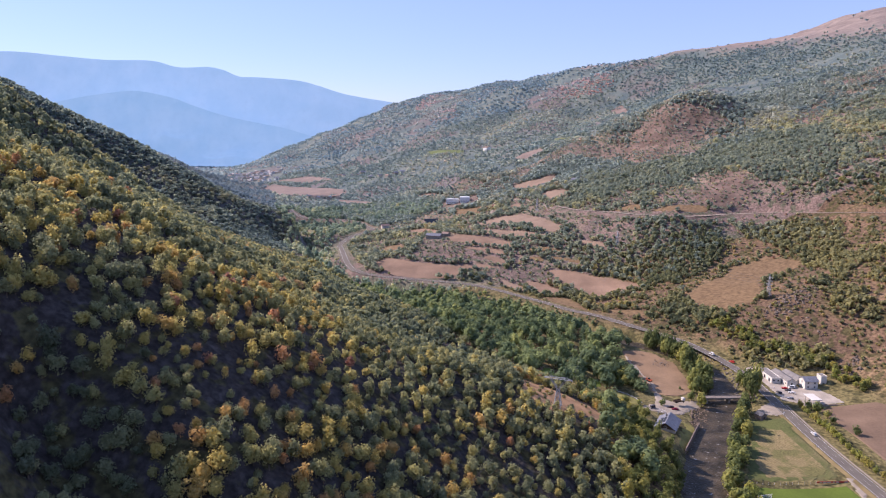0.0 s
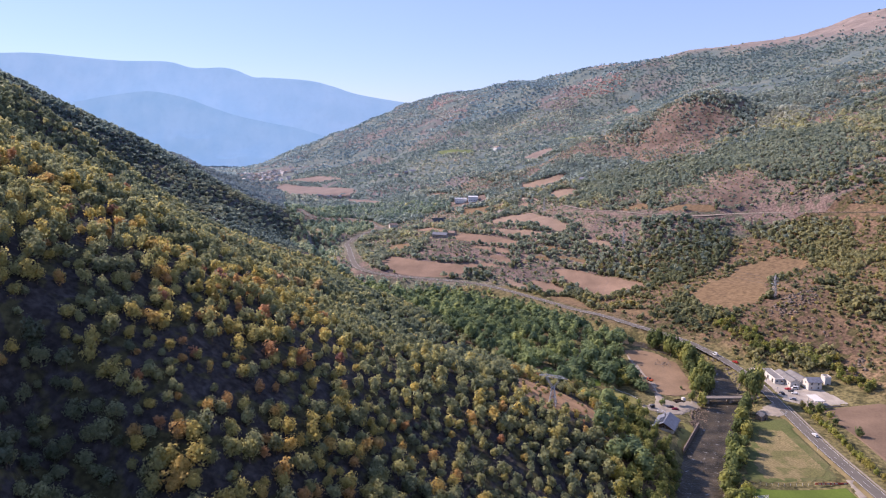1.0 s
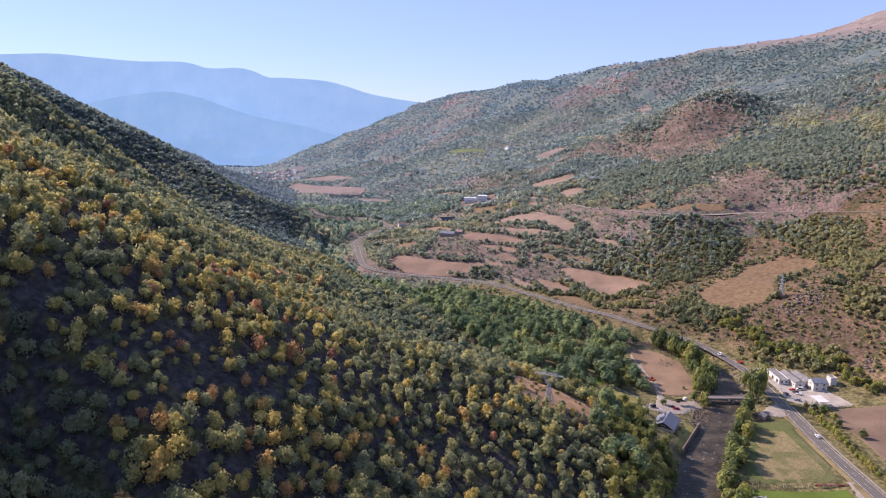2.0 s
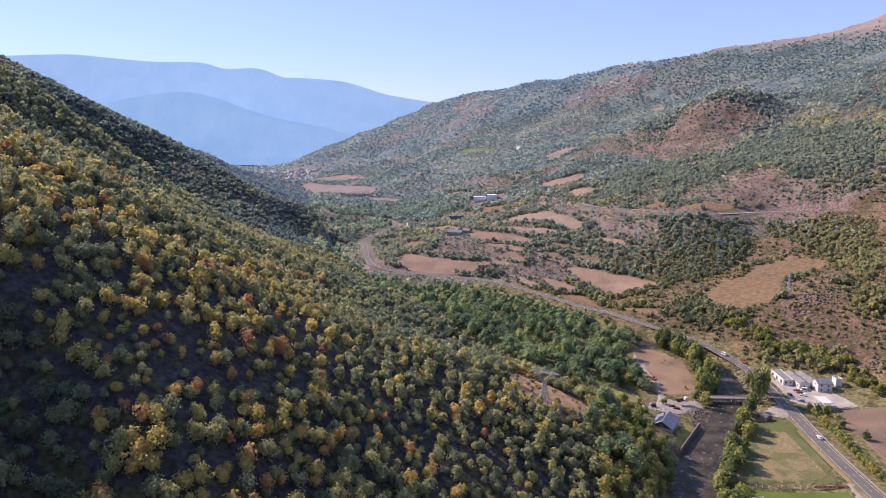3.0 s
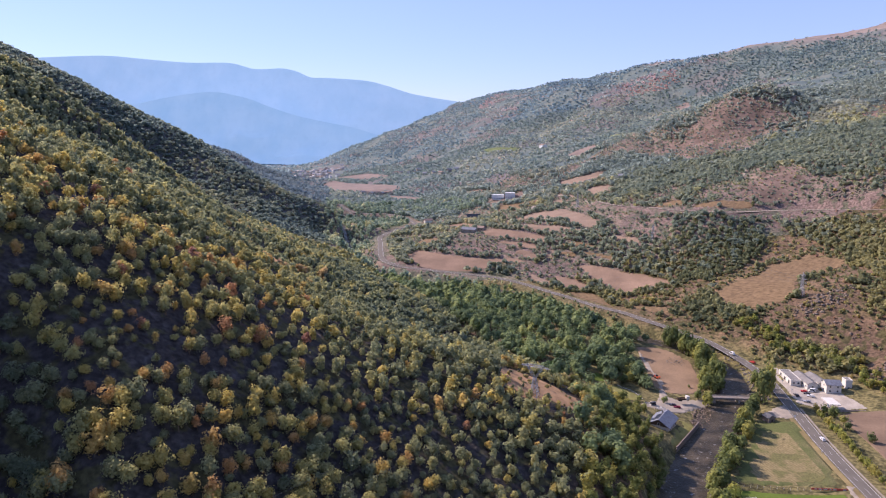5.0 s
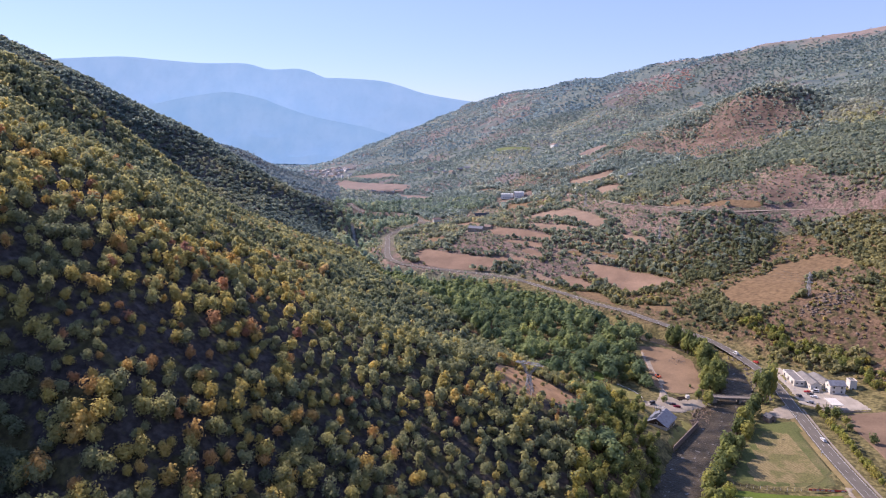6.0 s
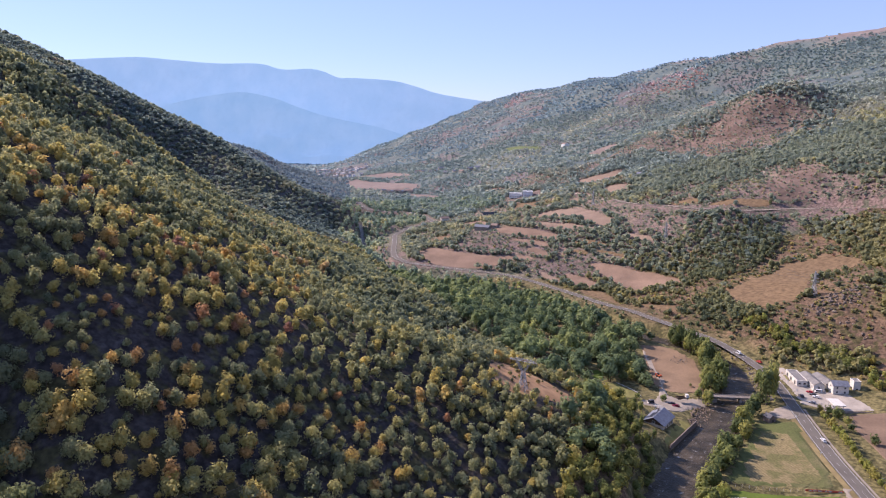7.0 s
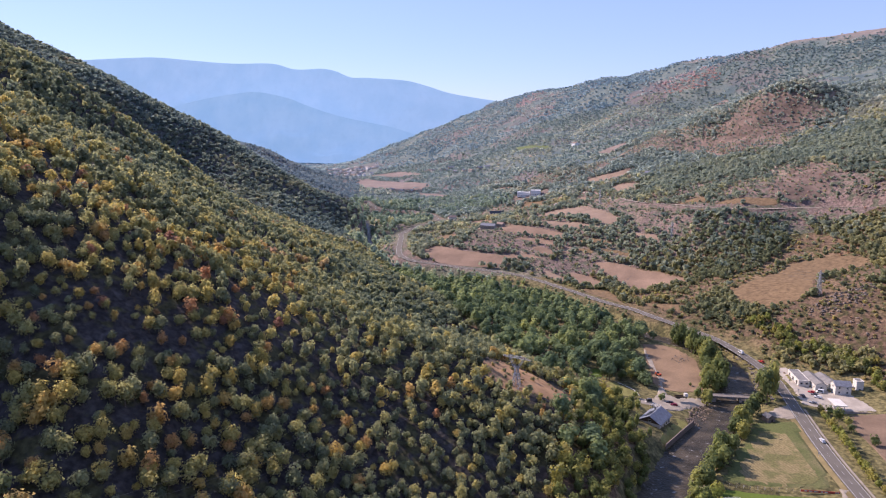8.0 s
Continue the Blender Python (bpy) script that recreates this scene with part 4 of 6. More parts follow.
def plant(name, forms, mat, label, group, x, y, size, tall, r):
    """Sets single trees of one kind; the first of each form is built, the rest are copies."""
    z = ground(np.array(x, float), np.array(y, float))
    for i in range(len(x)):
        k = int(r.randint(0, len(forms)))
        sink = 0.16 * size[i] * tall[i] if forms is TALL else 0.1  # crowns of valley trees reach low
        m = pose(x[i], y[i], z[i] - sink, 0, 0, r.uniform(0, 360)) @ Matrix.Diagonal((size[i], size[i], size[i] * tall[i], 1))
        key = (name, label, k)
        if key not in STOCK:
            STOCK[key] = grow(name, forms[k], mat, label, group)
            STOCK[key].matrix_basis = m
        else:
            made = copy_thing(STOCK[key], pose(0, 0, 0))
            made.matrix_basis = m


# the near slope, its gullies and the spurs behind it
x, y, r = scatter((-620, 90), (130, 760), 4.7, 1)
dense = 0.98 + 0.45 * value_noise(x / 30, y / 30, 11) + 0.3 * value_noise(x / 9, y / 9, 12)
ok = clear(x, y) & (x < foot(y)) & (r.uniform(0, 1, len(x)) < dense) & (x > 40 - 0.96 * y) & (y > 105)
x, y = x[ok], y[ok]
size = r.uniform(1.9, 4.1, len(x)) * r.uniform(0.75, 1.2, len(x)) * (1 + 0.2 * value_noise(x / 40, y / 40, 13))
size *= np.where(inside(LIP_RING, x, y), 1.12, 1.0)
size = np.minimum(size, 4.3)
tall = r.uniform(0.9, 1.25, len(x))
base = 0.44 + 0.17 * value_noise(x / 45, y / 45, 23)
for tone, even, ring in AUTUMN_AND_SHADE:
    base = np.where(inside(ring, x, y), base + (tone - base) * even, base)
tint = base + r.normal(0, 0.16, len(x))
order = np.argsort(y + 0.4 * np.abs(x))
single = np.zeros(len(x), bool)
single[order[:280]] = True
plant("oak_tree", CLOSE, SLOPE_LEAVES, "small autumn oak with a rounded crown on the slope", "oaks on the near slope", x[single], y[single], size[single], tall[single], r)
near = (y < 390) & ~single
close = near & (y < 250)
wood("slope_trees", x[close], y[close], size[close], tall[close], CLOSE, SLOPE_MASS, "mixed green, yellow and rust autumn oaks covering the slope", 5, tint=tint[close])
near &= ~close
wood("slope_trees", x[near], y[near], size[near], tall[near], NEAR, SLOPE_MASS, "mixed green, yellow and rust autumn oaks covering the slope", 5, trunks=False, tint=tint[near])
far = (y >= 390) & ~single
wood("slope_trees", x[far], y[far], size[far], tall[far], MID, HAZED_UPPER_LEAVES, "green and yellow autumn oaks on the slope", 6, trunks=False, tint=tint[far])
for y0, y1, step, low, high in ((760, 1080, 6.2, 2.7, 5.0), (1080, 2300, 11.0, 3.0, 6.0)):
    x, y, r = scatter((-1400, y0), (-180, y1), step, 2)
    ok = clear(x, y, 9, 9) & (x < foot(np.minimum(y, 1000)) - 0.3 * np.maximum(y - 1000, 0)) & (r.uniform(0, 1, len(x)) < 0.92) & (x > np.where(y < 1350, -0.78 * y - 60, -0.78 * y))
    x, y = x[ok], y[ok]
    wood("spur_trees", x, y, r.uniform(low, high, len(x)) * (1 + 0.25 * value_noise(x / 50, y / 50, 19)), r.uniform(0.6, 0.95, len(x)), UPHILL if y0 < 1000 else FAR, HAZED_SPUR_LEAVES if y0 < 1000 else HAZED_FAR_SPUR_LEAVES, "dense oak wood with a bluish haze tint on a valley spur", 7, trunks=False,
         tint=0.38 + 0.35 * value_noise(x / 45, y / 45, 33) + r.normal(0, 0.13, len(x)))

# woods on the valley floor
x, y, r = scatter((-400, 290), (200, 1420), 7.6, 3)
ok = clear(x, y, 8, 4.5) & (x > foot(np.minimum(y, 1000)) - 0.3 * np.maximum(y - 1000, 0) - 8) & (beside(RIVER, x, y)[0] < np.interp(y, [900, 1100], [150, 260]))
line = [p for p in RIVER if p[1] < 1200]
right_bank = x > np.interp(y, [p[1] for p in line], [p[0] for p in line])
road_x = np.interp(y, [p[1] for p in ROAD + ROAD_ON], [p[0] for p in ROAD + ROAD_ON])
ok &= ~((y < 525) & right_bank) & ~((y > 540) & (x > road_x + 4) & (y < 1150)) & ~((y < 424) & (x > 104)) & ~((y < 514) & (x > 138)) & (beside(RIVER, x, y)[0] > np.interp(y, [400, 600, 700], [14, 7, 5]))
ok &= r.uniform(0, 1, len(x)) < 0.62 + 0.5 * value_noise(x / 35, y / 35, 14) + 0.3 * (y > 420)
x, y = x[ok], y[ok]
size = r.uniform(3.4, 6.8, len(x)) * np.interp(y, [600, 1000], [1, 0.8])
tall = r.uniform(0.75, 1.15, len(x))
top = size * tall * max(v[:, 2].max() for v, f in FAR_TALL)
verge = np.minimum(beside(ROAD, x, y)[0], beside(ROAD_ON, x, y)[0])
size *= np.where((y > 530) & (y < 1000), np.clip(0.36 * verge / top, 0.25, 1), 1)  # lowered so that the road shows from the camera
tint = 0.38 + np.interp(y, [600, 700, 1000, 1200], [0, 0.26, 0.26, 0.1]) + 0.25 * value_noise(x / 30, y / 30, 24) + r.normal(0, 0.16, len(x))
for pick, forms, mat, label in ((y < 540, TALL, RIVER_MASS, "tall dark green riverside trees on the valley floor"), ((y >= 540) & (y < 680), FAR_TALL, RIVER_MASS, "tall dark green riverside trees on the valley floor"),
                                (y >= 680, FAR_TALL, HAZED_RIVER_LEAVES, "hazy green riverside woods up the valley")):
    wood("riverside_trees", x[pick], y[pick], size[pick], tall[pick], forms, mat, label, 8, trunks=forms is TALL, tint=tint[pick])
# the grove below the slope, beside the house
x, y, r = scatter((60, 240), (128, 392), 5.8, 31)
ok = clear(x, y, 9, 11.5) & (x > foot(y) - 4) & (np.hypot(x - 127, y - 343) > 10)
x, y = x[ok], y[ok]
plant("grove_tree", TALL, GROVE_LEAVES, "leafy green tree in the grove beside the house", "grove beside the house", x, y, r.uniform(2.4, 4.2, len(x)), r.uniform(0.8, 1.15, len(x)), r)
r2 = np.random.RandomState(77)
bx, by = r2.uniform(40, 90, 90), r2.uniform(312, 366, 90)
ok = inside([(44, 338), (48, 362), (62, 362), (76, 352), (85, 342), (78, 328), (60, 316)], bx, by) & (np.hypot(bx - 59.5, by - 322) > 6)
bx, by = bx[ok][:26], by[ok][:26]
plant("dry_slope_bush", MID, SCRUB_LEAVES, "low olive bush on the dry grass slope", "bushes on the dry slope", bx, by, r2.uniform(0.7, 1.9, len(bx)), r2.uniform(0.7, 1.0, len(bx)), r2)
# both banks and the roadside
line = [p for p in RIVER if p[1] < 480]
by = np.sort(r.uniform(284, 396, 42))
bx = np.interp(by, [p[1] for p in line], [p[0] for p in line]) + r.uniform(11.5, 19, 42)
plant("bank_tree", TALL, RIVER_LEAVES, "tall green tree on the river bank beside the meadow", "trees on the river bank", bx, by, r.uniform(2.4, 5.9, 42), r.uniform(1.0, 1.6, 42), r)
by = np.sort(r.uniform(422, 522, 64))
bx = np.interp(by, [424, 450, 480, 505, 520], [179, 185, 187, 181, 171]) + r.uniform(-8, 4, 64)
plant("bank_tree", TALL, RIVER_LEAVES, "tall green poplar between the earth lot and the river", "trees on the river bank", bx, by, r.uniform(3.0, 5.8, 64), r.uniform(1.2, 1.9, 64), r)
plant("bank_tree", TALL, RIVER_LEAVES, "big green tree beside the bridge and the road", "trees on the river bank", [203, 206, 209, 207, 169, 172, 166, 204, 210, 200, 208], [406, 410, 424, 435, 404, 410, 413, 416, 416, 410, 429], [5.2, 5.6, 4.8, 4.2, 4.4, 3.8, 3.6, 4.4, 3.4, 3.2, 3.4], [2.3, 2.4, 2.1, 1.6, 1.3, 1.1, 1.1, 2.2, 1.8, 1.3, 1.3], r)
plant("slim_poplar", TALL, RIVER_LEAVES, "slim tall dark poplar beside the house", "slim poplars", [121.5, 118.5, 127.5], [345, 341, 340], [1.8, 1.6, 1.7], [2.9, 2.7, 1.9], r)
plant("yard_tree", NEAR, RIVER_LEAVES, "round dark green tree in the gravel yard", "yard trees", [143, 127, 165], [403, 400, 432], [3.0, 3.0, 1.4], [1.0, 0.9, 1.0], r)
by = np.arange(262, 398, 5.2) + r.uniform(-0.7, 0.7, 27)
bx = np.interp(by, [200, 297, 334, 362, 395], [225.6, 224.8, 225.2, 227, 229.5]) + r.uniform(-0.4, 0.6, len(by))
YOUNG = leaf_material("young_tree_leaves", [(0, (0.38, 0.37, 0.1)), (0.5, (0.32, 0.36, 0.1)), (1, (0.44, 0.38, 0.12))])
plant("young_tree", NEAR, YOUNG, "young yellow-green tree in a row beside the road", "row of young trees", bx, by, r.uniform(2.5, 3.4, len(by)), r.uniform(0.85, 1.1, len(by)), r)
plant("roadside_tree", TALL, RIVER_LEAVES, "bushy dark green tree behind the row of young trees", "bushy roadside trees", [234, 237, 238, 236, 241], [396, 390, 381, 372, 357], [3.2, 3.9, 3.2, 3.0, 3.4], [0.9, 1.0, 0.9, 0.9, 0.9], r)

plant("pitch_tree", TALL, YOUNG, "broad yellow-green tree on the bank beside the pitch", "trees beside the pitch", [143, 147, 149, 152, 146, 150], [284, 277, 290, 297, 270, 283], [4.6, 4.8, 4.2, 3.8, 4.4, 3.6], [0.9] * 6, r)
plant("lot_tree", TALL, RIVER_LEAVES, "dark green tree beside the earth lot", "trees beside the earth lot", [133, 136, 131, 135, 128, 132, 137, 127, 122, 126, 133], [430, 438, 441, 449, 436, 455, 462, 446, 430, 456, 470],
      [4.2, 4.0, 4.6, 3.8, 4.4, 4.2, 3.6, 4.5, 4.0, 4.4, 4.0], [0.95] * 11, r)

r3 = np.random.RandomState(81)
edge = np.array([(222, 529), (226, 512), (236, 497), (239, 480), (249, 474), (258, 467), (267, 458), (272, 445), (276, 428), (276, 412), (290, 405), (300, 398)], float)
k = r3.uniform(0, len(edge) - 1.001, 150)
bx = np.interp(k, range(len(edge)), edge[:, 0]) + r3.uniform(-3, 11, 150)
by = np.interp(k, range(len(edge)), edge[:, 1]) + r3.uniform(-3, 9, 150)
ok = clear(bx, by, 8)
for pick, mat, label in ((ok & (k % 1 < 0.6), GROVE_LEAVES, "dark bushy tree at the foot of the hillside"), (ok & (k % 1 >= 0.6), YOUNG, "yellow-green bush at the foot of the hillside")):
    plant("hillfoot_tree", NEAR, mat, label, "bushes behind the station", bx[pick], by[pick], r3.uniform(1.6, 4.2, pick.sum()), r3.uniform(0.8, 1.15, pick.sum()), r3)

# the right-hand side: scrub, hedges between fields, woods in the gullies
x, y, r = scatter((-190, 700), (800, 1400), 5.2, 4)
xn, yn, r = scatter((60, 430), (600, 700), 4.3, 14)
x, y = np.append(x, xn), np.append(y, yn)
gully = 0.9 * value_noise(x / 60 + y / 200, y / 90, 15) + 0.8 * value_noise(x / 20, y / 20, 16)
grove = np.zeros(len(x))
tint = 0.45 + 0.22 * value_noise(x / 40, y / 40, 25) + r.normal(0, 0.13, len(x))
for more, tone, ring in WOODS:
    hit = inside(ring, x, y)
    grove += hit * more
    tint = np.where(hit, tint * 0.35 + tone * 0.7, tint)
for less, ring in HEATH:
    grove -= inside(ring, x, y) * less
for ring in KEEP_CLEAR:
    c = np.mean(ring, 0)
    if c[1] > 520 and c[0] > -150:
        hedge = inside([tuple(c + (np.array(q) - c) * 1.18 + np.sign(np.array(q) - c) * 5) for q in ring], x, y)
        grove += hedge * 0.5
        tint = np.where(hedge, tint * 0.5 + 0.1, tint)
grove -= 0.3 * np.clip((640 - y) / 40, 0, 1)
right = x > np.interp(y, [p[1] for p in ROAD + ROAD_ON], [p[0] for p in ROAD + ROAD_ON]) + 6
chance = np.clip(0.85 + 0.6 * gully + grove, 0.12, 0.98)
ok = clear(x, y, 11) & right & (r.uniform(0, 1, len(x)) < chance) & (x < y * 0.75 + 60)
x, y, chance, tint = x[ok], y[ok], chance[ok], tint[ok]
thick = (chance > 0.9)
size = np.where(thick, r.uniform(1.9, 3.9, len(x)), r.uniform(1.0, 2.7, len(x))) * (0.8 + 0.3 * chance) * (1 + 0.25 * np.clip((y - 600) / 500, 0, 1))
tall = r.uniform(0.7, 1.0, len(x)) + 0.15 * thick
blend = y + np.clip(r.normal(0, 45, len(x)), -95, 95)  # the bands of haze tint mingle where they meet
for dense, name in ((~thick, "hillside_scrub"), (thick, "hillside_wood")):
    for band, forms, mat, label in ((blend < 700, MID, SCRUB_MASS, "olive scrub and small oaks on a brown hillside"),
                                    ((blend >= 700) & (blend < 1080), UPHILL, HAZED_SCRUB_LEAVES, "olive oaks greyed by a haze tint on the upper hillside"),
                                    (blend >= 1080, UPHILL, HAZED_UPLAND_LEAVES, "hazy green oaks high on the hillside")):
        pick = dense & band
        wood(name, x[pick], y[pick], size[pick], tall[pick], forms, mat, label, 9, trunks=False, tint=tint[pick])

# low bushes between them
x, y, r = scatter((-150, 440), (700, 1350), 7.4, 44)
right = x > np.interp(y, [p[1] for p in ROAD + ROAD_ON], [p[0] for p in ROAD + ROAD_ON]) + 6
ok = clear(x, y, 9) & right & (x < y * 0.75 + 60) & (r.uniform(0, 1, len(x)) < 0.62 + 0.5 * value_noise(x / 16, y / 16, 46) - 0.25 * (y < 620))
x, y = x[ok], y[ok]
size = r.uniform(0.9, 2.2, len(x))
for pick, mat, label in ((y < 700, SCRUB_MASS, "low olive and brown bushes on heath"), (y >= 700, HAZED_SCRUB_LEAVES, "low bushes greyed by a haze tint on the upper heath")):
    wood("low_bushes", x[pick], y[pick], size[pick], np.full(pick.sum(), 0.75), FAR, mat, label, 29, trunks=False, tint=r.normal(0.5, 0.22, pick.sum()))

# small bushes on the heath
for less, ring in (HEATH[0], HEATH[1], HEATH[3]):
    c = np.array(ring)
    x, y, r = scatter(c.min(0), c.max(0), 5.5, 52)
    ok = inside(ring, x, y) & (r.uniform(0, 1, len(x)) < 0.62 + 0.6 * value_noise(x / 18, y / 18, 53))
    x, y = x[ok], y[ok]
    wood("heath_bushes", x, y, r.uniform(0.7, 2.0, len(x)), np.full(len(x), 0.8), FAR, HAZED_SCRUB_LEAVES, "small dark and rusty bushes on reddish heath", 54, trunks=False, tint=r.choice([0.2, 0.45, 0.9], len(x)) + r.normal(0, 0.1, len(x)))

# close scrub on the rocky hillside above the road
x, y, r = scatter((215, 430), (440, 640), 4.4, 48)
ok = clear(x, y, 10) & (x > np.interp(y, [430, 480, 520, 640], [285, 245, 200, 110])) & (x < y * 0.75 + 60) & (r.uniform(0, 1, len(x)) < 0.42 + 0.8 * value_noise(x / 14 + y / 40, y / 14, 49))
x, y = x[ok], y[ok]
wood("low_bushes", x, y, r.uniform(0.5, 2.1, len(x)), np.full(len(x), 0.8), MID, SCRUB_MASS, "low brown and olive bushes among rocks", 30, trunks=False, tint=0.55 + 0.2 * value_noise(x / 22, y / 22, 28) + r.normal(0, 0.13, len(x)))

# far slopes
for step, y0, y1, big in ((9.3, 1250, 2300, 4.1), (15.0, 2300, 3950, 5.9)):
    x, y, r = scatter((-1900, y0), (1500, y1), step, 6)
    ok = clear(x, y, 14, 10) & (np.abs(x) < y * 0.72) & ~(inside(VILLAGE, x, y) & (r.uniform(0, 1, len(x)) < 0.6)) & (y > np.where((x > -190) & (x < 800), 1400, 1250)) & ~((x < foot(1000) - 0.3 * (y - 1000)) & (y < 2300) & (x > -0.78 * y))
    cover = value_noise(x / 110, y / 140, 17)
    ok &= r.uniform(0, 1, len(x)) < np.clip(0.84 + 0.8 * cover + 0.4 * value_noise(x / 35, y / 35, 18), 0.12, 0.98) * np.clip((424 - ground(x, y)) / 36, 0.02, 1)
    x, y, cover = x[ok], y[ok], cover[ok]
    tint = 0.3 - 0.25 * cover + 0.25 * value_noise(x / 210, y / 260, 27) + r.normal(0, 0.13, len(x))
    for ring in RUSTY:
        tint = np.where(inside(ring, x, y) & (r.uniform(0, 1, len(x)) < 0.8), 0.85 + 0.3 * cover, tint)
    wood("far_woods", x, y, r.uniform(0.7, 1.5, len(x)) * big, r.uniform(0.5, 0.75, len(x)), FAR, HAZED_UPLAND_LEAVES if y0 < 2000 else HAZED_FAR_LEAVES, "hazy green woods on the far slopes", 10, trunks=False, tint=tint)


# ---- buildings ----
WHITE = plain("white_render", (0.66, 0.63, 0.57), 0.85, 0.08, 0.4)
CREAM = plain("cream_render", (0.55, 0.49, 0.4), 0.9, 0.12, 0.4)
STONE = plain("grey_stone", (0.34, 0.3, 0.26), 0.95, 0.25, 0.8, relief_m=0.06)
SLATE = plain("slate_roof", (0.2, 0.21, 0.24), 0.6, 0.2, 0.7, relief_m=0.02)
METAL_ROOF = plain("grey_metal_roof", (0.23, 0.215, 0.2), 0.9, 0.2, 0.3)
TILE = plain("brown_roof_tiles", (0.3, 0.22, 0.18), 0.9, 0.25, 0.5, relief_m=0.04)
TIMBER = plain("dark_timber", (0.1, 0.065, 0.045), 0.8, 0.25, 1.2)
DARK = plain("dark_opening", (0.03, 0.03, 0.033), 0.3, 0.1)
STEEL = plain("galvanised_steel", (0.5, 0.5, 0.5), 0.7, 0.15, 0.5, metal=0.2)
RUBBER = plain("rubber", (0.02, 0.02, 0.02), 0.9, 0.1)
GLASS = plain("vehicle_glass", (0.02, 0.025, 0.03), 0.08, 0.05)
ROCK = plain("rock", (0.2, 0.16, 0.13), 0.95, 0.3, 0.4, 2.0, relief_m=0.15)
BROWN_ROCK = plain("bank_rock", (0.19, 0.145, 0.11), 0.95, 0.35, 0.5, 2.0, relief_m=0.08)
PALE_ROCK = plain("river_stones", (0.21, 0.18, 0.155), 0.95, 0.25, 0.5, 2.0, relief_m=0.05)


def gable_roof(name, w, d, eave, ridge, over, mat, parent, thick=0.25):
    """Two slopes that meet at a ridge along y, with overhang and thickness."""
    bm = bmesh.new()
    hw, hd = w / 2 + over, d / 2 + over
    drop = (ridge - eave) * over / (w / 2)
    for s in (-1, 1):
        top = [(0, -hd, ridge), (0, hd, ridge), (s * hw, hd, eave - drop), (s * hw, -hd, eave - drop)]
        vs = [bm.verts.new((a, b, c + thick)) for a, b, c in top] + [bm.verts.new(p) for p in top]
        for q in ((0, 1, 2, 3), (7, 6, 5, 4), (0, 4, 5, 1), (1, 5, 6, 2), (2, 6, 7, 3), (3, 7, 4, 0)):
            bm.faces.new([vs[k] for k in q])
    bmesh.ops.recalc_face_normals(bm, faces=bm.faces)
    return part(name, bm, mat, parent)


def gable_walls(w, d, eave, ridge):
    """Walls of a house with two gables, open to the roof."""
    bm = bmesh.new()
    hw, hd = w / 2, d / 2
    for s in (-1, 1):
        vs = [bm.verts.new(p) for p in ((-hw, s * hd, -1.5), (hw, s * hd, -1.5), (hw, s * hd, eave), (0, s * hd, ridge), (-hw, s * hd, eave))]
        bm.faces.new(vs if s < 0 else vs[::-1])
        vs = [bm.verts.new(p) for p in ((s * hw, -hd, -1.5), (s * hw, hd, -1.5), (s * hw, hd, eave), (s * hw, -hd, eave))]
        bm.faces.new(vs if s > 0 else vs[::-1])
    bmesh.ops.remove_doubles(bm, verts=bm.verts, dist=0.001)
    return bm


def opening(name, parent, side, along_m, z, w, h, half_w, half_d, frame_mat, glass=None):
    """A window or door on one side of a house: frame around a dark recessed pane."""
    bm = bmesh.new()
    t = 0.12
    rows = [((-w / 2, -0.05, 0), (-w / 2 + t, 0.1, h)), ((w / 2 - t, -0.05, 0), (w / 2, 0.1, h)), ((-w / 2, -0.05, h - t), (w / 2, 0.1, h)), ((-w / 2, -0.05, -0.05), (w / 2, 0.16, t))]
    for lo, hi in rows:
        box(bm, lo, hi)
    fr = part(name, bm, frame_mat, parent)
    part("pane", boxes(((-w / 2 + t, -0.04, t), (w / 2 - t, 0.03, h - t))), glass or DARK, fr)
    turn = {"front": 180, "back": 0, "right": -90, "left": 90}[side]
    spot = {"front": (along_m, -half_d), "back": (along_m, half_d), "right": (half_w, along_m), "left": (-half_w, along_m)}[side]
    fr.matrix_basis = pose(spot[0], spot[1], z, 0, 0, turn)
    return fr


def house(name, x, y, turn, w, d, eave, ridge, wall, roof, label, category="house", group="", z=None, windows=True, floors=1, over=0.5):
    z = float(ground(x, y)) if z is None else z
    ob = thing(name, pose(x, y, z, 0, 0, turn), label, category, group)
    part("wall", gable_walls(w, d, eave, ridge), wall, ob)
    gable_roof("roof", w, d, eave, ridge, over, roof, ob)
    if windows:
        for fl in range(floors):
            for side, span in (("front", w), ("back", w), ("left", d), ("right", d)):
                n_win = max(1, int(span / 4))
                for i in range(n_win):
                    opening("window", ob, side, (i + 0.5 - n_win / 2) * span / n_win, 1.0 + fl * 2.8, 1.2, 1.4, w / 2, d / 2, WHITE)
    return ob


# the house on the river bank: pale ground floor, dark timber gable, slate roof with panels
home = house("house", 134.0, 366.4, -29.2, 11.2, 15.4, 4.4, 7.6, CREAM, SLATE, "riverside house with a grey slate roof and timber gable", z=-5.0, windows=False, over=0.9)
for s in (-1, 1):
    bm = bmesh.new()
    vs = [bm.verts.new((a, s * (7.7 + 0.08 * k), b)) for k in (0, 1) for a, b in ((-5.6, 3.9), (5.6, 3.9), (5.6, 4.35), (0, 7.5), (-5.6, 4.35))]
    bm.faces.new(vs[5:])
    bm.faces.new(vs[:5])
    for k in range(5):
        bm.faces.new((vs[k], vs[(k + 1) % 5], vs[5 + (k + 1) % 5], vs[5 + k]))
    bmesh.ops.recalc_face_normals(bm, faces=bm.faces)
    part("gable_cladding", bm, TIMBER, home, "dark timber cladding")
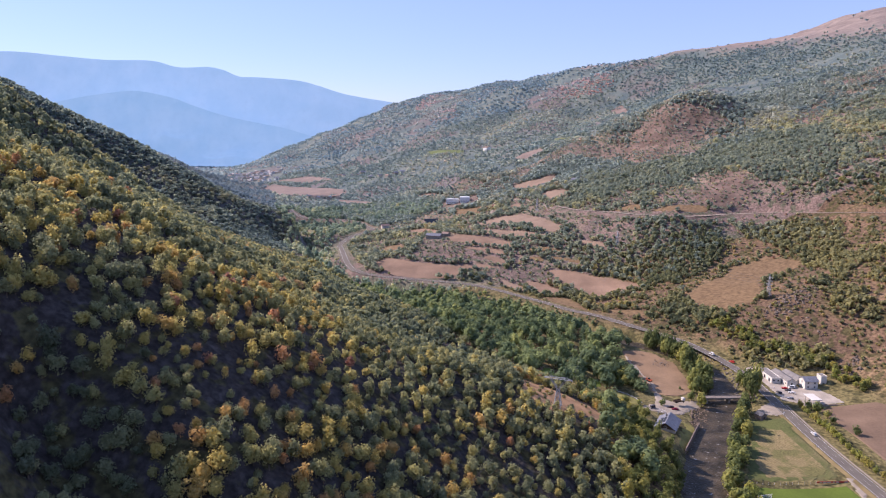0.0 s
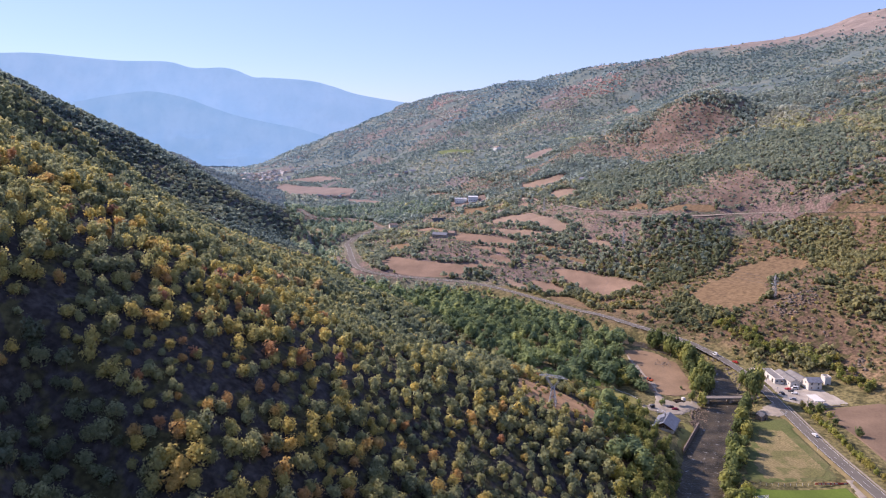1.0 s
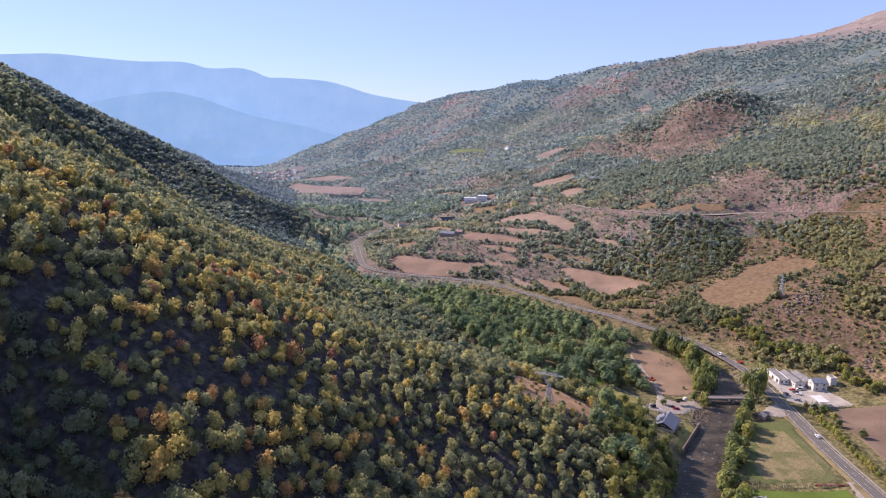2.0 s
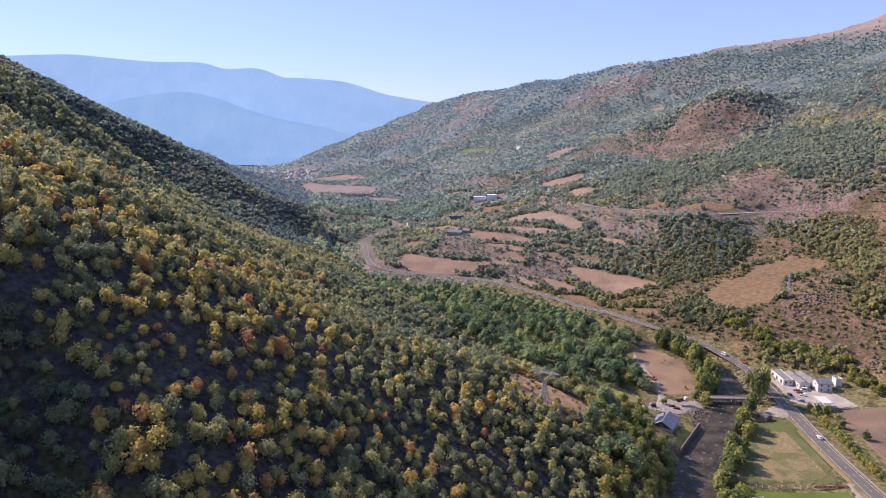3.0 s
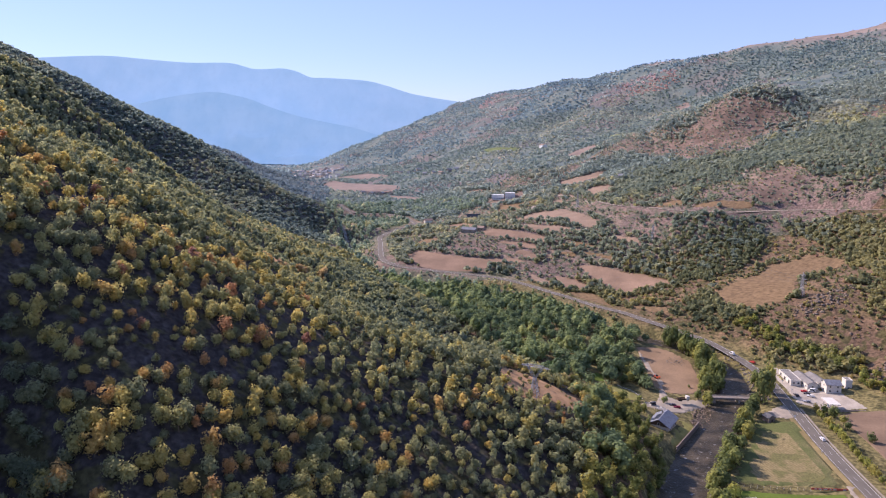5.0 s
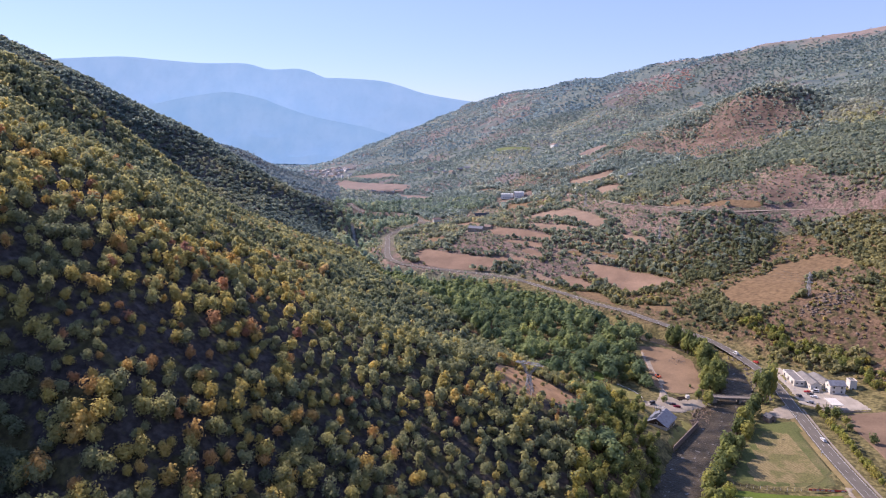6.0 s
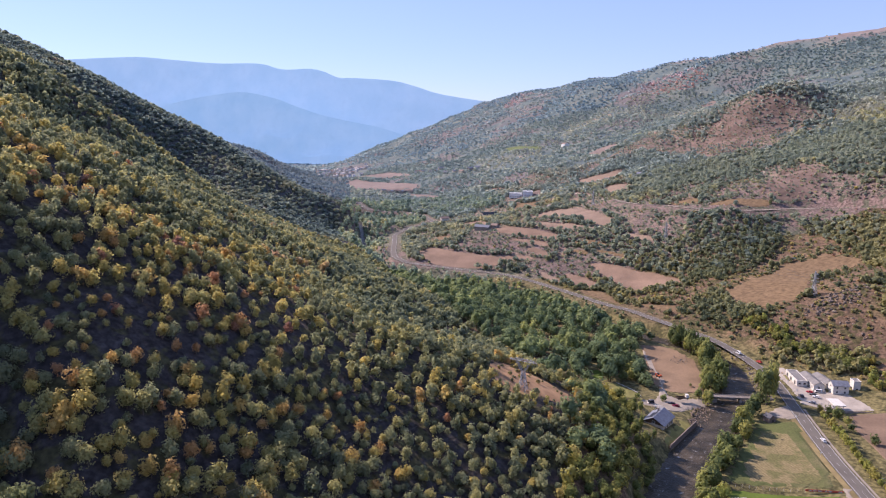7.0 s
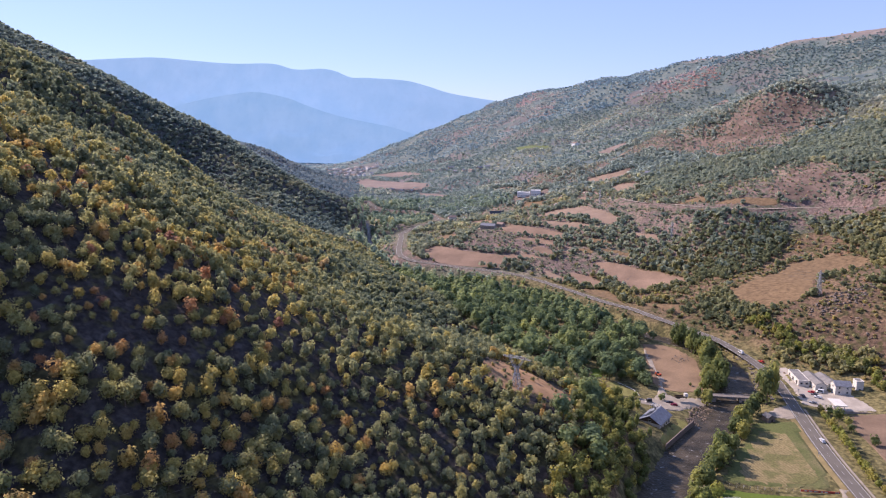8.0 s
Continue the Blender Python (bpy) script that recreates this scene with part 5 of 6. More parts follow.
for a in (-3.4, 0.2, 3.4):
    opening("window", home, "front", a, 0.9, 1.5, 1.3, 5.6, 7.7, TIMBER)
opening("window", home, "front", 0, 4.2, 1.6, 1.4, 5.6, 7.8, WHITE)
opening("door", home, "right", -4.5, 0, 1.1, 2.1, 5.6, 7.7, TIMBER)
for a in (-1, 2.5, 5.5):
    opening("window", home, "right", a, 1.0, 1.2, 1.3, 5.6, 7.7, TIMBER)
part("chimney", boxes(((-1.9, 3.2, 6.2), (-1.1, 4.0, 8.6)), ((-2.05, 3.05, 8.6), (-0.95, 4.15, 8.8))), STONE, home)
part("terrace", boxes(((-6.4, -10.6, -1.5), (6.2, -7.7, 0.1)), bevel=0.03), CREAM, home)
part("terrace_rail", boxes(*[((-6.3 + i * 1.25, -10.55, 0.1), (-6.22 + i * 1.25, -10.47, 1.0)) for i in range(11)], ((-6.3, -10.55, 0.95), (6.2, -10.45, 1.05))), TIMBER, home)
bm = bmesh.new()
for i in range(4):
    for j in range(2):
        lay = Matrix.Translation((-1.5 - j * 1.75, -5.2 + i * 2.1, 7.6 - (1.5 + j * 1.75) * 3.2 / 5.6 + 0.4)) @ Euler((0, -math.atan2(3.2, 5.6), 0)).to_matrix().to_4x4()
        bmesh.ops.create_cube(bm, size=1, matrix=lay @ Matrix.Diagonal((1.6, 1.9, 0.08, 1)))
part("roof_panels", bm, plain("solar_panel", (0.035, 0.04, 0.055), 0.45, 0.1), home, "dark roof panels")

# retaining wall of the garden, built of courses of stone
WALL_STONE = plain("wall_stone", (0.23, 0.18, 0.15), 0.95, 0.3, 0.8, relief_m=0.06)
river_wall = thing("garden_wall", pose(136.5, 342.5, -8.2), "stone retaining wall between a lawn and the river", "wall")
r = np.random.RandomState(40)
for k in range(38):
    for row in range(4):
        u = (k + (row % 2) * 0.5) * 1.02
        px, py = u * 0.518, u * 0.855
        bm = boxes(((-0.5, -0.35, 0), (0.5 + r.uniform(-0.04, 0), 0.3 + r.uniform(-0.06, 0.08), 0.86)), bevel=0.05)
        st = part("stone", bm, WALL_STONE, river_wall)
        st.matrix_basis = pose(px, py, row * 0.88, 0, 0, 58.8)

# bridge over the river
bridge = thing("bridge", pose(190, 413.5, -4.5, 0, 0, 2), "pale concrete road bridge on one pier over the river", "bridge")
part("deck", boxes(((-20, -2.4, -0.4), (20, 2.4, 0.2)), bevel=0.05), plain("bridge_concrete", (0.22, 0.19, 0.165), 0.9, 0.2), bridge)
for s in (-1, 1):
    part("parapet", boxes(((-20, s * 2.3 - 0.1, 0.2), (20, s * 2.3 + 0.1, 0.6)), bevel=0.03), STONE, bridge)
    part("abutment", boxes(((s * 16.5 - 2.5, -2.6, -6.5), (s * 16.5 + 2.5, 2.6, -0.7)), bevel=0.05), STONE, bridge)
part("pier", boxes(((-0.8, -2.5, -7), (0.8, 2.5, -0.7)), bevel=0.15), STONE, bridge)

# stone hut at the end of the meadow
hut = house("hut", 198, 384, 20, 4.2, 5.2, 2.6, 4.2, WALL_STONE, plain("old_slate", (0.1, 0.1, 0.11), 0.8, 0.3, 0.9, relief_m=0.03), "small old stone hut with a slate roof", "hut", windows=False, over=0.25)
opening("door", hut, "front", 0.3, 0, 1.0, 1.9, 2.1, 2.6, TIMBER)
opening("window", hut, "right", 0.5, 1.0, 0.7, 0.8, 2.1, 2.6, TIMBER)


def hall(name, lo, hi, height, wall, roof, label, z, category="building", doors=3):
    """A flat-roofed building: walls, a slab roof with a parapet, doors and windows along the road side."""
    cx, cy, w, d = (lo[0] + hi[0]) / 2, (lo[1] + hi[1]) / 2, hi[0] - lo[0], hi[1] - lo[1]
    ob = thing(name, pose(cx, cy, z), label, category)
    part("wall", boxes(((-w / 2, -d / 2, -1), (w / 2, d / 2, height)), bevel=0.03), wall, ob)
    part("roof", boxes(((-w / 2 + 0.2, -d / 2 + 0.2, height), (w / 2 - 0.2, d / 2 - 0.2, height + 0.1))), roof, ob)
    part("parapet", boxes(((-w / 2 - 0.1, -d / 2 - 0.1, height), (w / 2 + 0.1, -d / 2 + 0.2, height + 0.4)), ((-w / 2 - 0.1, d / 2 - 0.2, height), (w / 2 + 0.1, d / 2 + 0.1, height + 0.4)),
                          ((-w / 2 - 0.1, -d / 2 + 0.2, height), (-w / 2 + 0.2, d / 2 - 0.2, height + 0.4)), ((w / 2 - 0.2, -d / 2 + 0.2, height), (w / 2 + 0.1, d / 2 - 0.2, height + 0.4))), wall, ob)
    for i in range(doors):
        opening("door", ob, "left", (i + 0.5 - doors / 2) * d / doors, 0, 2.4, 2.6, w / 2, d / 2, STEEL)
    for i in range(max(1, int(w / 3))):
        opening("window", ob, "front", (i + 0.5 - max(1, int(w / 3)) / 2) * 3, 1.2, 1.4, 1.2, w / 2, d / 2, STEEL)
    return ob


# the roadside station
hall("service_hall", (230.8, 437), (237.2, 457), 3.4, WHITE, METAL_ROOF, "white flat-roofed service hall with a grey roof", -4.0)
house("workshop", 241.3, 441.5, 3, 6.6, 21, 3.6, 5.0, WHITE, METAL_ROOF, "white workshop with a grey sheet-metal roof", "building", z=-4.0, over=0.3)
house("workshop", 249.0, 442.5, 8, 7.0, 17, 3.5, 5.0, WHITE, METAL_ROOF, "white workshop with a grey sheet-metal roof", "building", z=-4.0, over=0.3)
house("dwelling", 252.3, 429.3, 90, 7.6, 9.0, 5.8, 7.8, WHITE, SLATE, "white two-storey house with a dark roof", "house", z=-4.0, floors=2)
hall("tower_house", (261.5, 430.5), (265.5, 436), 6.8, WHITE, METAL_ROOF, "narrow white two-storey annex", -3.6, doors=1)
canopy = thing("fuel_canopy", pose(240.2, 402.3, -3.9, 0, 0, 2), "white flat canopy on steel posts over fuel pumps", "canopy")
part("slab", boxes(((-3.3, -5.4, 3.9), (3.3, 5.4, 4.4)), bevel=0.05), WHITE, canopy)
for a in (-2.2, 2.2):
    for c in (-4, 4):
        part("post", boxes(((a - 0.15, c - 0.15, -0.2), (a + 0.15, c + 0.15, 3.9))), STEEL, canopy)
for c in (-3, 3):
    part("pump", boxes(((-0.4, c - 0.6, 0), (0.4, c + 0.6, 1.7)), ((-0.8, c - 1.3, -0.1), (0.8, c + 1.3, 0.12)), bevel=0.04), plain("pump_paint", (0.5, 0.5, 0.52), 0.4), canopy)


# ---- vehicles ----
def car(name, x, y, turn, colour, label, van=False, z=None):
    """A car: bodywork with a bonnet, dark glass house, four wheels, lamps."""
    paint = plain(name + "_paint_" + str(len(bpy.data.materials)), colour, 0.3, 0.05)
    ob = thing(name, pose(x, y, (float(ground(x, y)) if z is None else z) + 0.3, 0, 0, turn), label, name.replace("_", " "), "")
    h = 2.1 if van else 1.45
    part("body", boxes(((-0.88, -2.15, 0.25), (0.88, 2.15, 0.85)), bevel=0.12), paint, ob)
    bm = boxes(((-0.8, -1.9 if van else -1.75, 0.8), (0.8, 1.45 if van else 0.75, h)))
    for v in bm.verts:
        if v.co.z > 1:
            v.co.x *= 0.85
            v.co.y = v.co.y * (0.9 if van else 0.68) - 0.15
    cab = part("cabin", bm, paint, ob)
    bm = boxes(((-0.78, 0.4, 0.92), (0.78, 1.35 if van else 0.62, h - 0.25)), ((-0.83, -1.2, 0.95), (0.83, 0.35, h - 0.28)), ((-0.6, -1.7, 0.95), (0.6, -1.3, h - 0.3)))
    part("windows", bm, GLASS, cab)
    for a in (-0.8, 0.8):
        for c in (-1.35, 1.35):
            bm = bmesh.new()
            bmesh.ops.create_cone(bm, cap_ends=True, segments=10, radius1=0.33, radius2=0.33, depth=0.22, matrix=Matrix.Translation((a, c, 0.33)) @ Euler((0, math.pi / 2, 0)).to_matrix().to_4x4())
            part("wheel", bm, RUBBER, ob)
    part("headlights", boxes(((-0.75, 2.1, 0.55), (-0.4, 2.18, 0.72)), ((0.4, 2.1, 0.55), (0.75, 2.18, 0.72))), WHITE, ob)
    return ob


ROAD_Z = -3.95
car("car", 216.4, 357.5, 2, (0.7, 0.7, 0.7), "white car driving on the valley road", z=ROAD_Z - 0.15)
car("van", 208.8, 487, 22, (0.75, 0.75, 0.75), "white van on the valley road", van=True, z=-1.2)
car("car", 219, 474, 30, (0.5, 0.04, 0.03), "red car on the roadside", z=-2.6)
car("car", 235.5, 427.5, 60, (0.45, 0.03, 0.04), "dark red car parked on the forecourt")
car("car", 236.0, 424.3, 60, (0.12, 0.12, 0.13), "dark grey car parked on the forecourt")
car("car", 236.5, 420.5, 60, (0.75, 0.75, 0.74), "white car parked on the forecourt")
car("van", 240.5, 428.5, 80, (0.78, 0.78, 0.76), "white van parked before the workshops", van=True)
car("car", 227.5, 419.5, 10, (0.06, 0.06, 0.07), "black car leaving the forecourt")
car("car", 230.3, 410.5, 70, (0.35, 0.36, 0.38), "grey car beside the forecourt")
car("car", 147.3, 399.5, 75, (0.05, 0.04, 0.05), "dark car under a tree in the gravel yard")
car("car", 149.2, 396.5, 75, (0.2, 0.02, 0.04), "dark red car in the gravel yard")
car("van", 134.5, 396.5, 120, (0.06, 0.06, 0.07), "dark van beside the house", van=True)
lorry = thing("lorry", pose(154.3, 404.3, -4.1, 0, 0, -76), "flatbed lorry with a pale cab in the gravel yard", "lorry")
part("chassis", boxes(((-1.1, -3.8, 0.6), (1.1, 3.6, 0.9)), bevel=0.03), RUBBER, lorry)
part("cab", boxes(((-1.15, 1.9, 0.8), (1.15, 3.8, 2.9)), bevel=0.15), WHITE, lorry)
part("windscreen", boxes(((-1.0, 3.75, 1.7), (1.0, 3.85, 2.6))), GLASS, lorry)
part("load_bed", boxes(((-1.2, -3.9, 0.9), (1.2, 1.7, 1.05)), ((-1.2, -3.9, 1.05), (-1.12, 1.7, 1.7)), ((1.12, -3.9, 1.05), (1.2, 1.7, 1.7)), ((-1.12, -3.9, 1.05), (1.12, -3.82, 1.7))), TIMBER, lorry)
for a in (-0.95, 0.95):
    for c in (-2.7, -1.6, 2.7):
        bm = bmesh.new()
        bmesh.ops.create_cone(bm, cap_ends=True, segments=10, radius1=0.48, radius2=0.48, depth=0.35, matrix=Matrix.Translation((a, c, 0.48)) @ Euler((0, math.pi / 2, 0)).to_matrix().to_4x4())
        part("wheel", bm, RUBBER, lorry)
digger = thing("digger", pose(146.2, 440.5, -4.2, 0, 0, 40), "small orange digger on the earth lot", "digger")
ORANGE = plain("orange_paint", (0.75, 0.13, 0.04), 0.45, 0.1)
for a in (-0.9, 0.9):
    part("track", boxes(((a - 0.25, -1.5, 0), (a + 0.25, 1.5, 0.7)), bevel=0.12), RUBBER, digger)
part("body", boxes(((-1.1, -1.7, 0.7), (1.1, 0.7, 1.6)), bevel=0.12), ORANGE, digger)
part("cab", boxes(((-1.0, -0.4, 1.6), (0.1, 0.8, 2.7)), bevel=0.1), GLASS, digger)
bm = boxes(((0.25, 0.5, 1.3), (0.6, 3.0, 1.65)), ((0.25, 2.7, 0.3), (0.6, 3.05, 1.5)), ((0.05, 2.5, 0.1), (0.8, 3.2, 0.5)), bevel=0.04)
part("arm", bm, ORANGE, digger)

# ---- pitch, meadow and yard furniture ----
goal = thing("goal", pose(156.5, 292, float(ground(156.5, 292)) + 0.25, 0, 0, 12), "white football goal with a pale net", "goal")
for a in (-3.66, 3.66):
    part("post", boxes(((a - 0.06, -0.06, 0), (a + 0.06, 0.06, 2.44))), WHITE, goal)
part("crossbar", boxes(((-3.72, -0.06, 2.38), (3.72, 0.06, 2.5))), WHITE, goal)
NET = plain("net_cord", (0.6, 0.6, 0.6), 0.9, 0.05)
bm = bmesh.new()
for i in range(13):
    box(bm, (-3.6 + i * 0.6 - 0.02, 0.05, 0), (-3.6 + i * 0.6 + 0.02, 0.1, 2.4))
    box(bm, (-3.6, 0.05, i * 0.2 - 0.02), (3.6, 0.1, i * 0.2 + 0.02))
part("net", bm, NET, goal)
board = thing("advertising_board", pose(197.2, 305.6, float(ground(197, 305.6)) + 0.3, 0, 0, 2), "low red and white board along the pitch", "board")
part("panel", boxes(((-8.2, -0.06, 0.15), (8.2, 0.06, 1.15)), bevel=0.01), plain("red_board", (0.5, 0.09, 0.06), 0.7, 0.15), board)
for i, (a, w) in enumerate(((-6.2, 1.2), (-4.2, 1.5), (-1.9, 1.8), (0.6, 1.0), (2.4, 1.4), (6.8, 1.6))):
    part("printed_bar", boxes(((a - w / 2, -0.09, 0.4), (a + w / 2, -0.062, 0.9))), PAINT, board)
for a in (-8, -4, 0, 4, 8):
    part("post", boxes(((a - 0.05, 0.06, -0.3), (a + 0.05, 0.16, 1.2))), STEEL, board)
fence = thing("pitch_fence", pose(153, 305.8, -4.1, 0, 0, 0), "dark wire fence behind the pitch", "fence")
for i in range(13):
    gz = float(ground(153 + i * 3, 305.8)) + 4.1
    part("post", boxes(((i * 3 - 0.05, -0.05, gz - 0.3), (i * 3 + 0.05, 0.05, gz + 1.7))), STEEL, fence)
for k in range(4):
    for i in range(12):
        gz = float(ground(154.5 + i * 3, 305.8)) + 4.5 + k * 0.4
        part("rail", boxes(((i * 3 + 0.05, -0.02, gz), (i * 3 + 2.95, 0.02, gz + 0.05))), DARK, fence)
low = smooth_line([(117, 423, 0), (125, 416, 0), (129, 409, 0), (130, 404, 0)], 1.0)
kerb = ribbon("kerb", low, -0.2, 0.2, 0.75, WHITE, on_ground=True, cols=2)
tagged(kerb, "low white kerb wall beside a lawn", "kerb", kind="structure")
low_skirt = ribbon("kerb", low, 0.2, 0.22, 0.3, WHITE, on_ground=True, cols=2)
tagged(low_skirt, "foot of the low white kerb wall", "kerb", kind="structure")


# ---- pylons and power lines ----
def beam(bm, a, b, w):
    """A square bar from a to b."""
    a, b = Vector(a), Vector(b)
    q = (b - a).to_track_quat("Z", "Y").to_matrix().to_4x4()
    made = bmesh.ops.create_cube(bm, size=1)["verts"]
    for v in made:
        v.co = a + (q @ Vector((v.co.x * w, v.co.y * w, (v.co.z + 0.5) * (b - a).length)))


def lattice_tower(bm, levels, w):
    """Four legs with crossed bracing between levels of (height, half width)."""
    for (z0, h0), (z1, h1) in zip(levels, levels[1:]):
        c0 = [(-h0, -h0, z0), (h0, -h0, z0), (h0, h0, z0), (-h0, h0, z0)]
        c1 = [(-h1, -h1, z1), (h1, -h1, z1), (h1, h1, z1), (-h1, h1, z1)]
        for i in range(4):
            j = (i + 1) % 4
            beam(bm, c0[i], c1[i], w * 1.5)
            beam(bm, c0[i], c1[j], w)
            beam(bm, c0[j], c1[i], w)
            beam(bm, c1[i], c1[j], w)


def pylon(x, y, turn, height, label, wide_top=False, sink=0.5):
    z = float(ground(x, y)) - sink
    ob = thing("pylon", pose(x, y, z, 0, 0, turn), label, "pylon", "power line pylons")
    bm = bmesh.new()
    tips = []
    if wide_top:
        k = height / 20
        lattice_tower(bm, [(0, 2.3 * k), (3 * k, 1.9 * k), (6 * k, 1.5 * k), (9 * k, 1.1 * k), (12 * k, 0.8 * k)], 0.16)
        part("tower", bm, STEEL, ob)
        bm = bmesh.new()
        for s in (-1, 1):
            for d in (-0.7, 0.7):
                beam(bm, (s * 0.7, d, 12 * k), (s * 4.2, d * 0.6, 18 * k), 0.2)
                beam(bm, (s * 0.2, d, 12.5 * k), (s * 3.2, d * 0.6, 18 * k), 0.14)
                for q in range(4):
                    beam(bm, (s * (0.9 + q * 0.85), d, (12.4 + q * 1.45) * k), (s * (0.7 + q * 0.85), d, (13.4 + q * 1.45) * k), 0.1)
        part("fork", bm, STEEL, ob)
        bm = bmesh.new()
        for d in (-0.6, 0.6):
            beam(bm, (-7.4, 0, 18.6 * k), (-6, d, 19.2 * k), 0.16)
            beam(bm, (-7.4, d * 0.3, 18.2 * k), (7.4, d * 0.3, 18.2 * k), 0.2)
            beam(bm, (-7.4, d * 0.3, 18.2 * k), (-4, d, 19.4 * k), 0.16)
            beam(bm, (-4, d, 19.4 * k), (4, d, 19.4 * k), 0.18)
            beam(bm, (4, d, 19.4 * k), (7.4, d * 0.3, 18.2 * k), 0.16)
            for q in range(-7, 7):
                beam(bm, (q, d * 0.6, 18.2 * k), (q + 0.6, d * 0.8, 19.2 * k), 0.1)
        part("crossarm", bm, STEEL, ob)
        tips = [(-6.6, 0, 17.0 * k), (0, 0, 17.0 * k), (6.6, 0, 17.0 * k)]
    else:
        k = height / 22
        lattice_tower(bm, [(0, 2.0 * k), (4 * k, 1.6 * k), (8 * k, 1.2 * k), (12 * k, 0.85 * k), (15.5 * k, 0.65 * k), (19 * k, 0.5 * k), (22 * k, 0.1)], 0.15)
        part("tower", bm, STEEL, ob)
        for zz, reach in ((12.5, 3.4), (15.8, 3.0), (19, 2.4)):
            bm = bmesh.new()
            for s in (-1, 1):
                for d in (-0.5, 0.5):
                    beam(bm, (s * 0.5, d, zz * k), (s * reach, 0, zz * k), 0.13)
                    beam(bm, (s * 0.5, d, (zz + 1.2) * k), (s * reach, 0, zz * k), 0.11)
                tips.append((s * reach, 0, zz * k - 0.6))
            part("crossarm", bm, STEEL, ob)
    for t in tips:
        part("insulator", boxes(((t[0] - 0.09, -0.09, t[2] - 0.5), (t[0] + 0.09, 0.09, t[2] + 0.7))), GLASS, ob)
    return [ob.matrix_basis @ Vector((t[0], t[1], t[2] - 0.5)) for t in tips]


CABLE = plain("cable", (0.12, 0.12, 0.12), 0.6, 0.1)


def wires(a_tips, b_tips, sag, label):
    for a, b in zip(a_tips, b_tips):
        cu = bpy.data.curves.new("power_line", "CURVE")
        cu.dimensions, cu.bevel_depth, cu.bevel_resolution = "3D", 0.03, 0
        sp = cu.splines.new("POLY")
        sp.points.add(24)
        for i in range(25):
            u = i / 24
            p = a.lerp(b, u)
            sp.points[i].co = (p.x, p.y, p.z - sag * 4 * u * (1 - u), 1)
        cu.materials.append(CABLE)
        tagged(new("power_line", cu), label, "power line", "power lines")


near_tips = pylon(59.7, 322, -21.7, 17, "pale lattice pylon with a wide crossarm on dry grass", True, 0.3)
back_tips = [t + Vector((-115, -289, 52)) for t in near_tips]
wires(near_tips, back_tips, 6, "thin grey power line over the wooded slope")
line_tips = [pylon(275.5, 540, -52, 19, "grey lattice pylon at the edge of a dry pasture", sink=0.4),
             pylon(198, 735, -60, 21, "grey lattice pylon on the scrubby hillside", sink=0.4),
             pylon(134, 932, -70, 21, "grey lattice pylon among far terraces", sink=0.4)]
wires(near_tips, line_tips[1], 9, "thin grey power line across the valley")
wires(line_tips[0], line_tips[1], 6, "thin grey power line over the hillside")
wires(line_tips[1], line_tips[2], 6, "thin grey power line over the hillside")
wires(line_tips[0], [t + Vector((150, -190, 30)) for t in line_tips[0]], 7, "thin grey power line over the hillside")

# ---- farther buildings ----
house("barn", -12, 868, 70, 9, 20, 4.5, 7.0, STONE, SLATE, "long stone farm barn with a dark roof", "barn")
house("barn", 4, 872, 60, 7, 9, 4.0, 6.0, STONE, TILE, "small farm outbuilding with a brown roof", "barn")
BRIGHT = plain("white_paint", (0.8, 0.8, 0.78), 0.7, 0.06, 0.4)
hall("factory", (6, 1172), (28, 1184), 7.5, BRIGHT, BRIGHT, "white flat-roofed industrial building", float(ground(17, 1178)), doors=2)
hall("factory", (30, 1160), (47, 1176), 8.5, BRIGHT, BRIGHT, "white cubic industrial building", float(ground(38, 1168)), doors=2)
house("barn", -188, 1241, 80, 10, 24, 5, 7, CREAM, METAL_ROOF, "roadside shed with a pale metal roof", "barn")
house("villa", 118, 1785, 30, 14, 18, 7, 10, BRIGHT, TILE, "white house alone on the hillside", "house", windows=False)
solar = thing("solar_array", pose(-15, 1051, float(ground(-15, 1051)) + 0.3, 0, 0, 10), "dark blue rows of solar panels on posts", "solar panels")
for i in range(6):
    zz = float(ground(-15, 1035 + i * 6)) - float(ground(-15, 1051))
    ob = part("panel_row", boxes(((-14, -2.2, 1.0), (14, 2.2, 1.12))), GLASS, solar)
    ob.matrix_basis = pose(0, -16 + i * 6, zz, 25)
    part("post", boxes(*[((a - 0.1, -16 + i * 6 - 0.1, zz - 1.2), (a + 0.1, -16 + i * 6 + 0.1, zz + 1.0)) for a in (-10, 0, 10)]), STEEL, solar)
# far roofs lightened: sun and haze put into the tile colour
HAZED_TILE = plain("hazed_roof_tiles", (0.6, 0.54, 0.5), 0.9, 0.2, 0.5)
r = np.random.RandomState(50)
for i in range(150):
    a, c = r.normal(0, 1), r.normal(0, 1)
    hy = 2330 + c * 110
    hx = -0.292 * hy + 15 + a * 48
    w, d, e = r.uniform(6, 9.5), r.uniform(7, 13), r.uniform(3.5, 6.5)
    if i % 6 == 0:
        hx, hy = -1300 + a * 70, 3560 + c * 30
    house("village_house", hx, hy, r.uniform(0, 180), w, d, e, e + w * 0.28, (BRIGHT, WHITE, WHITE, CREAM)[r.randint(0, 4)], (TILE, HAZED_TILE, SLATE)[r.randint(0, 3)],
          "village house with a pitched roof among trees", "house", "far village", windows=False)
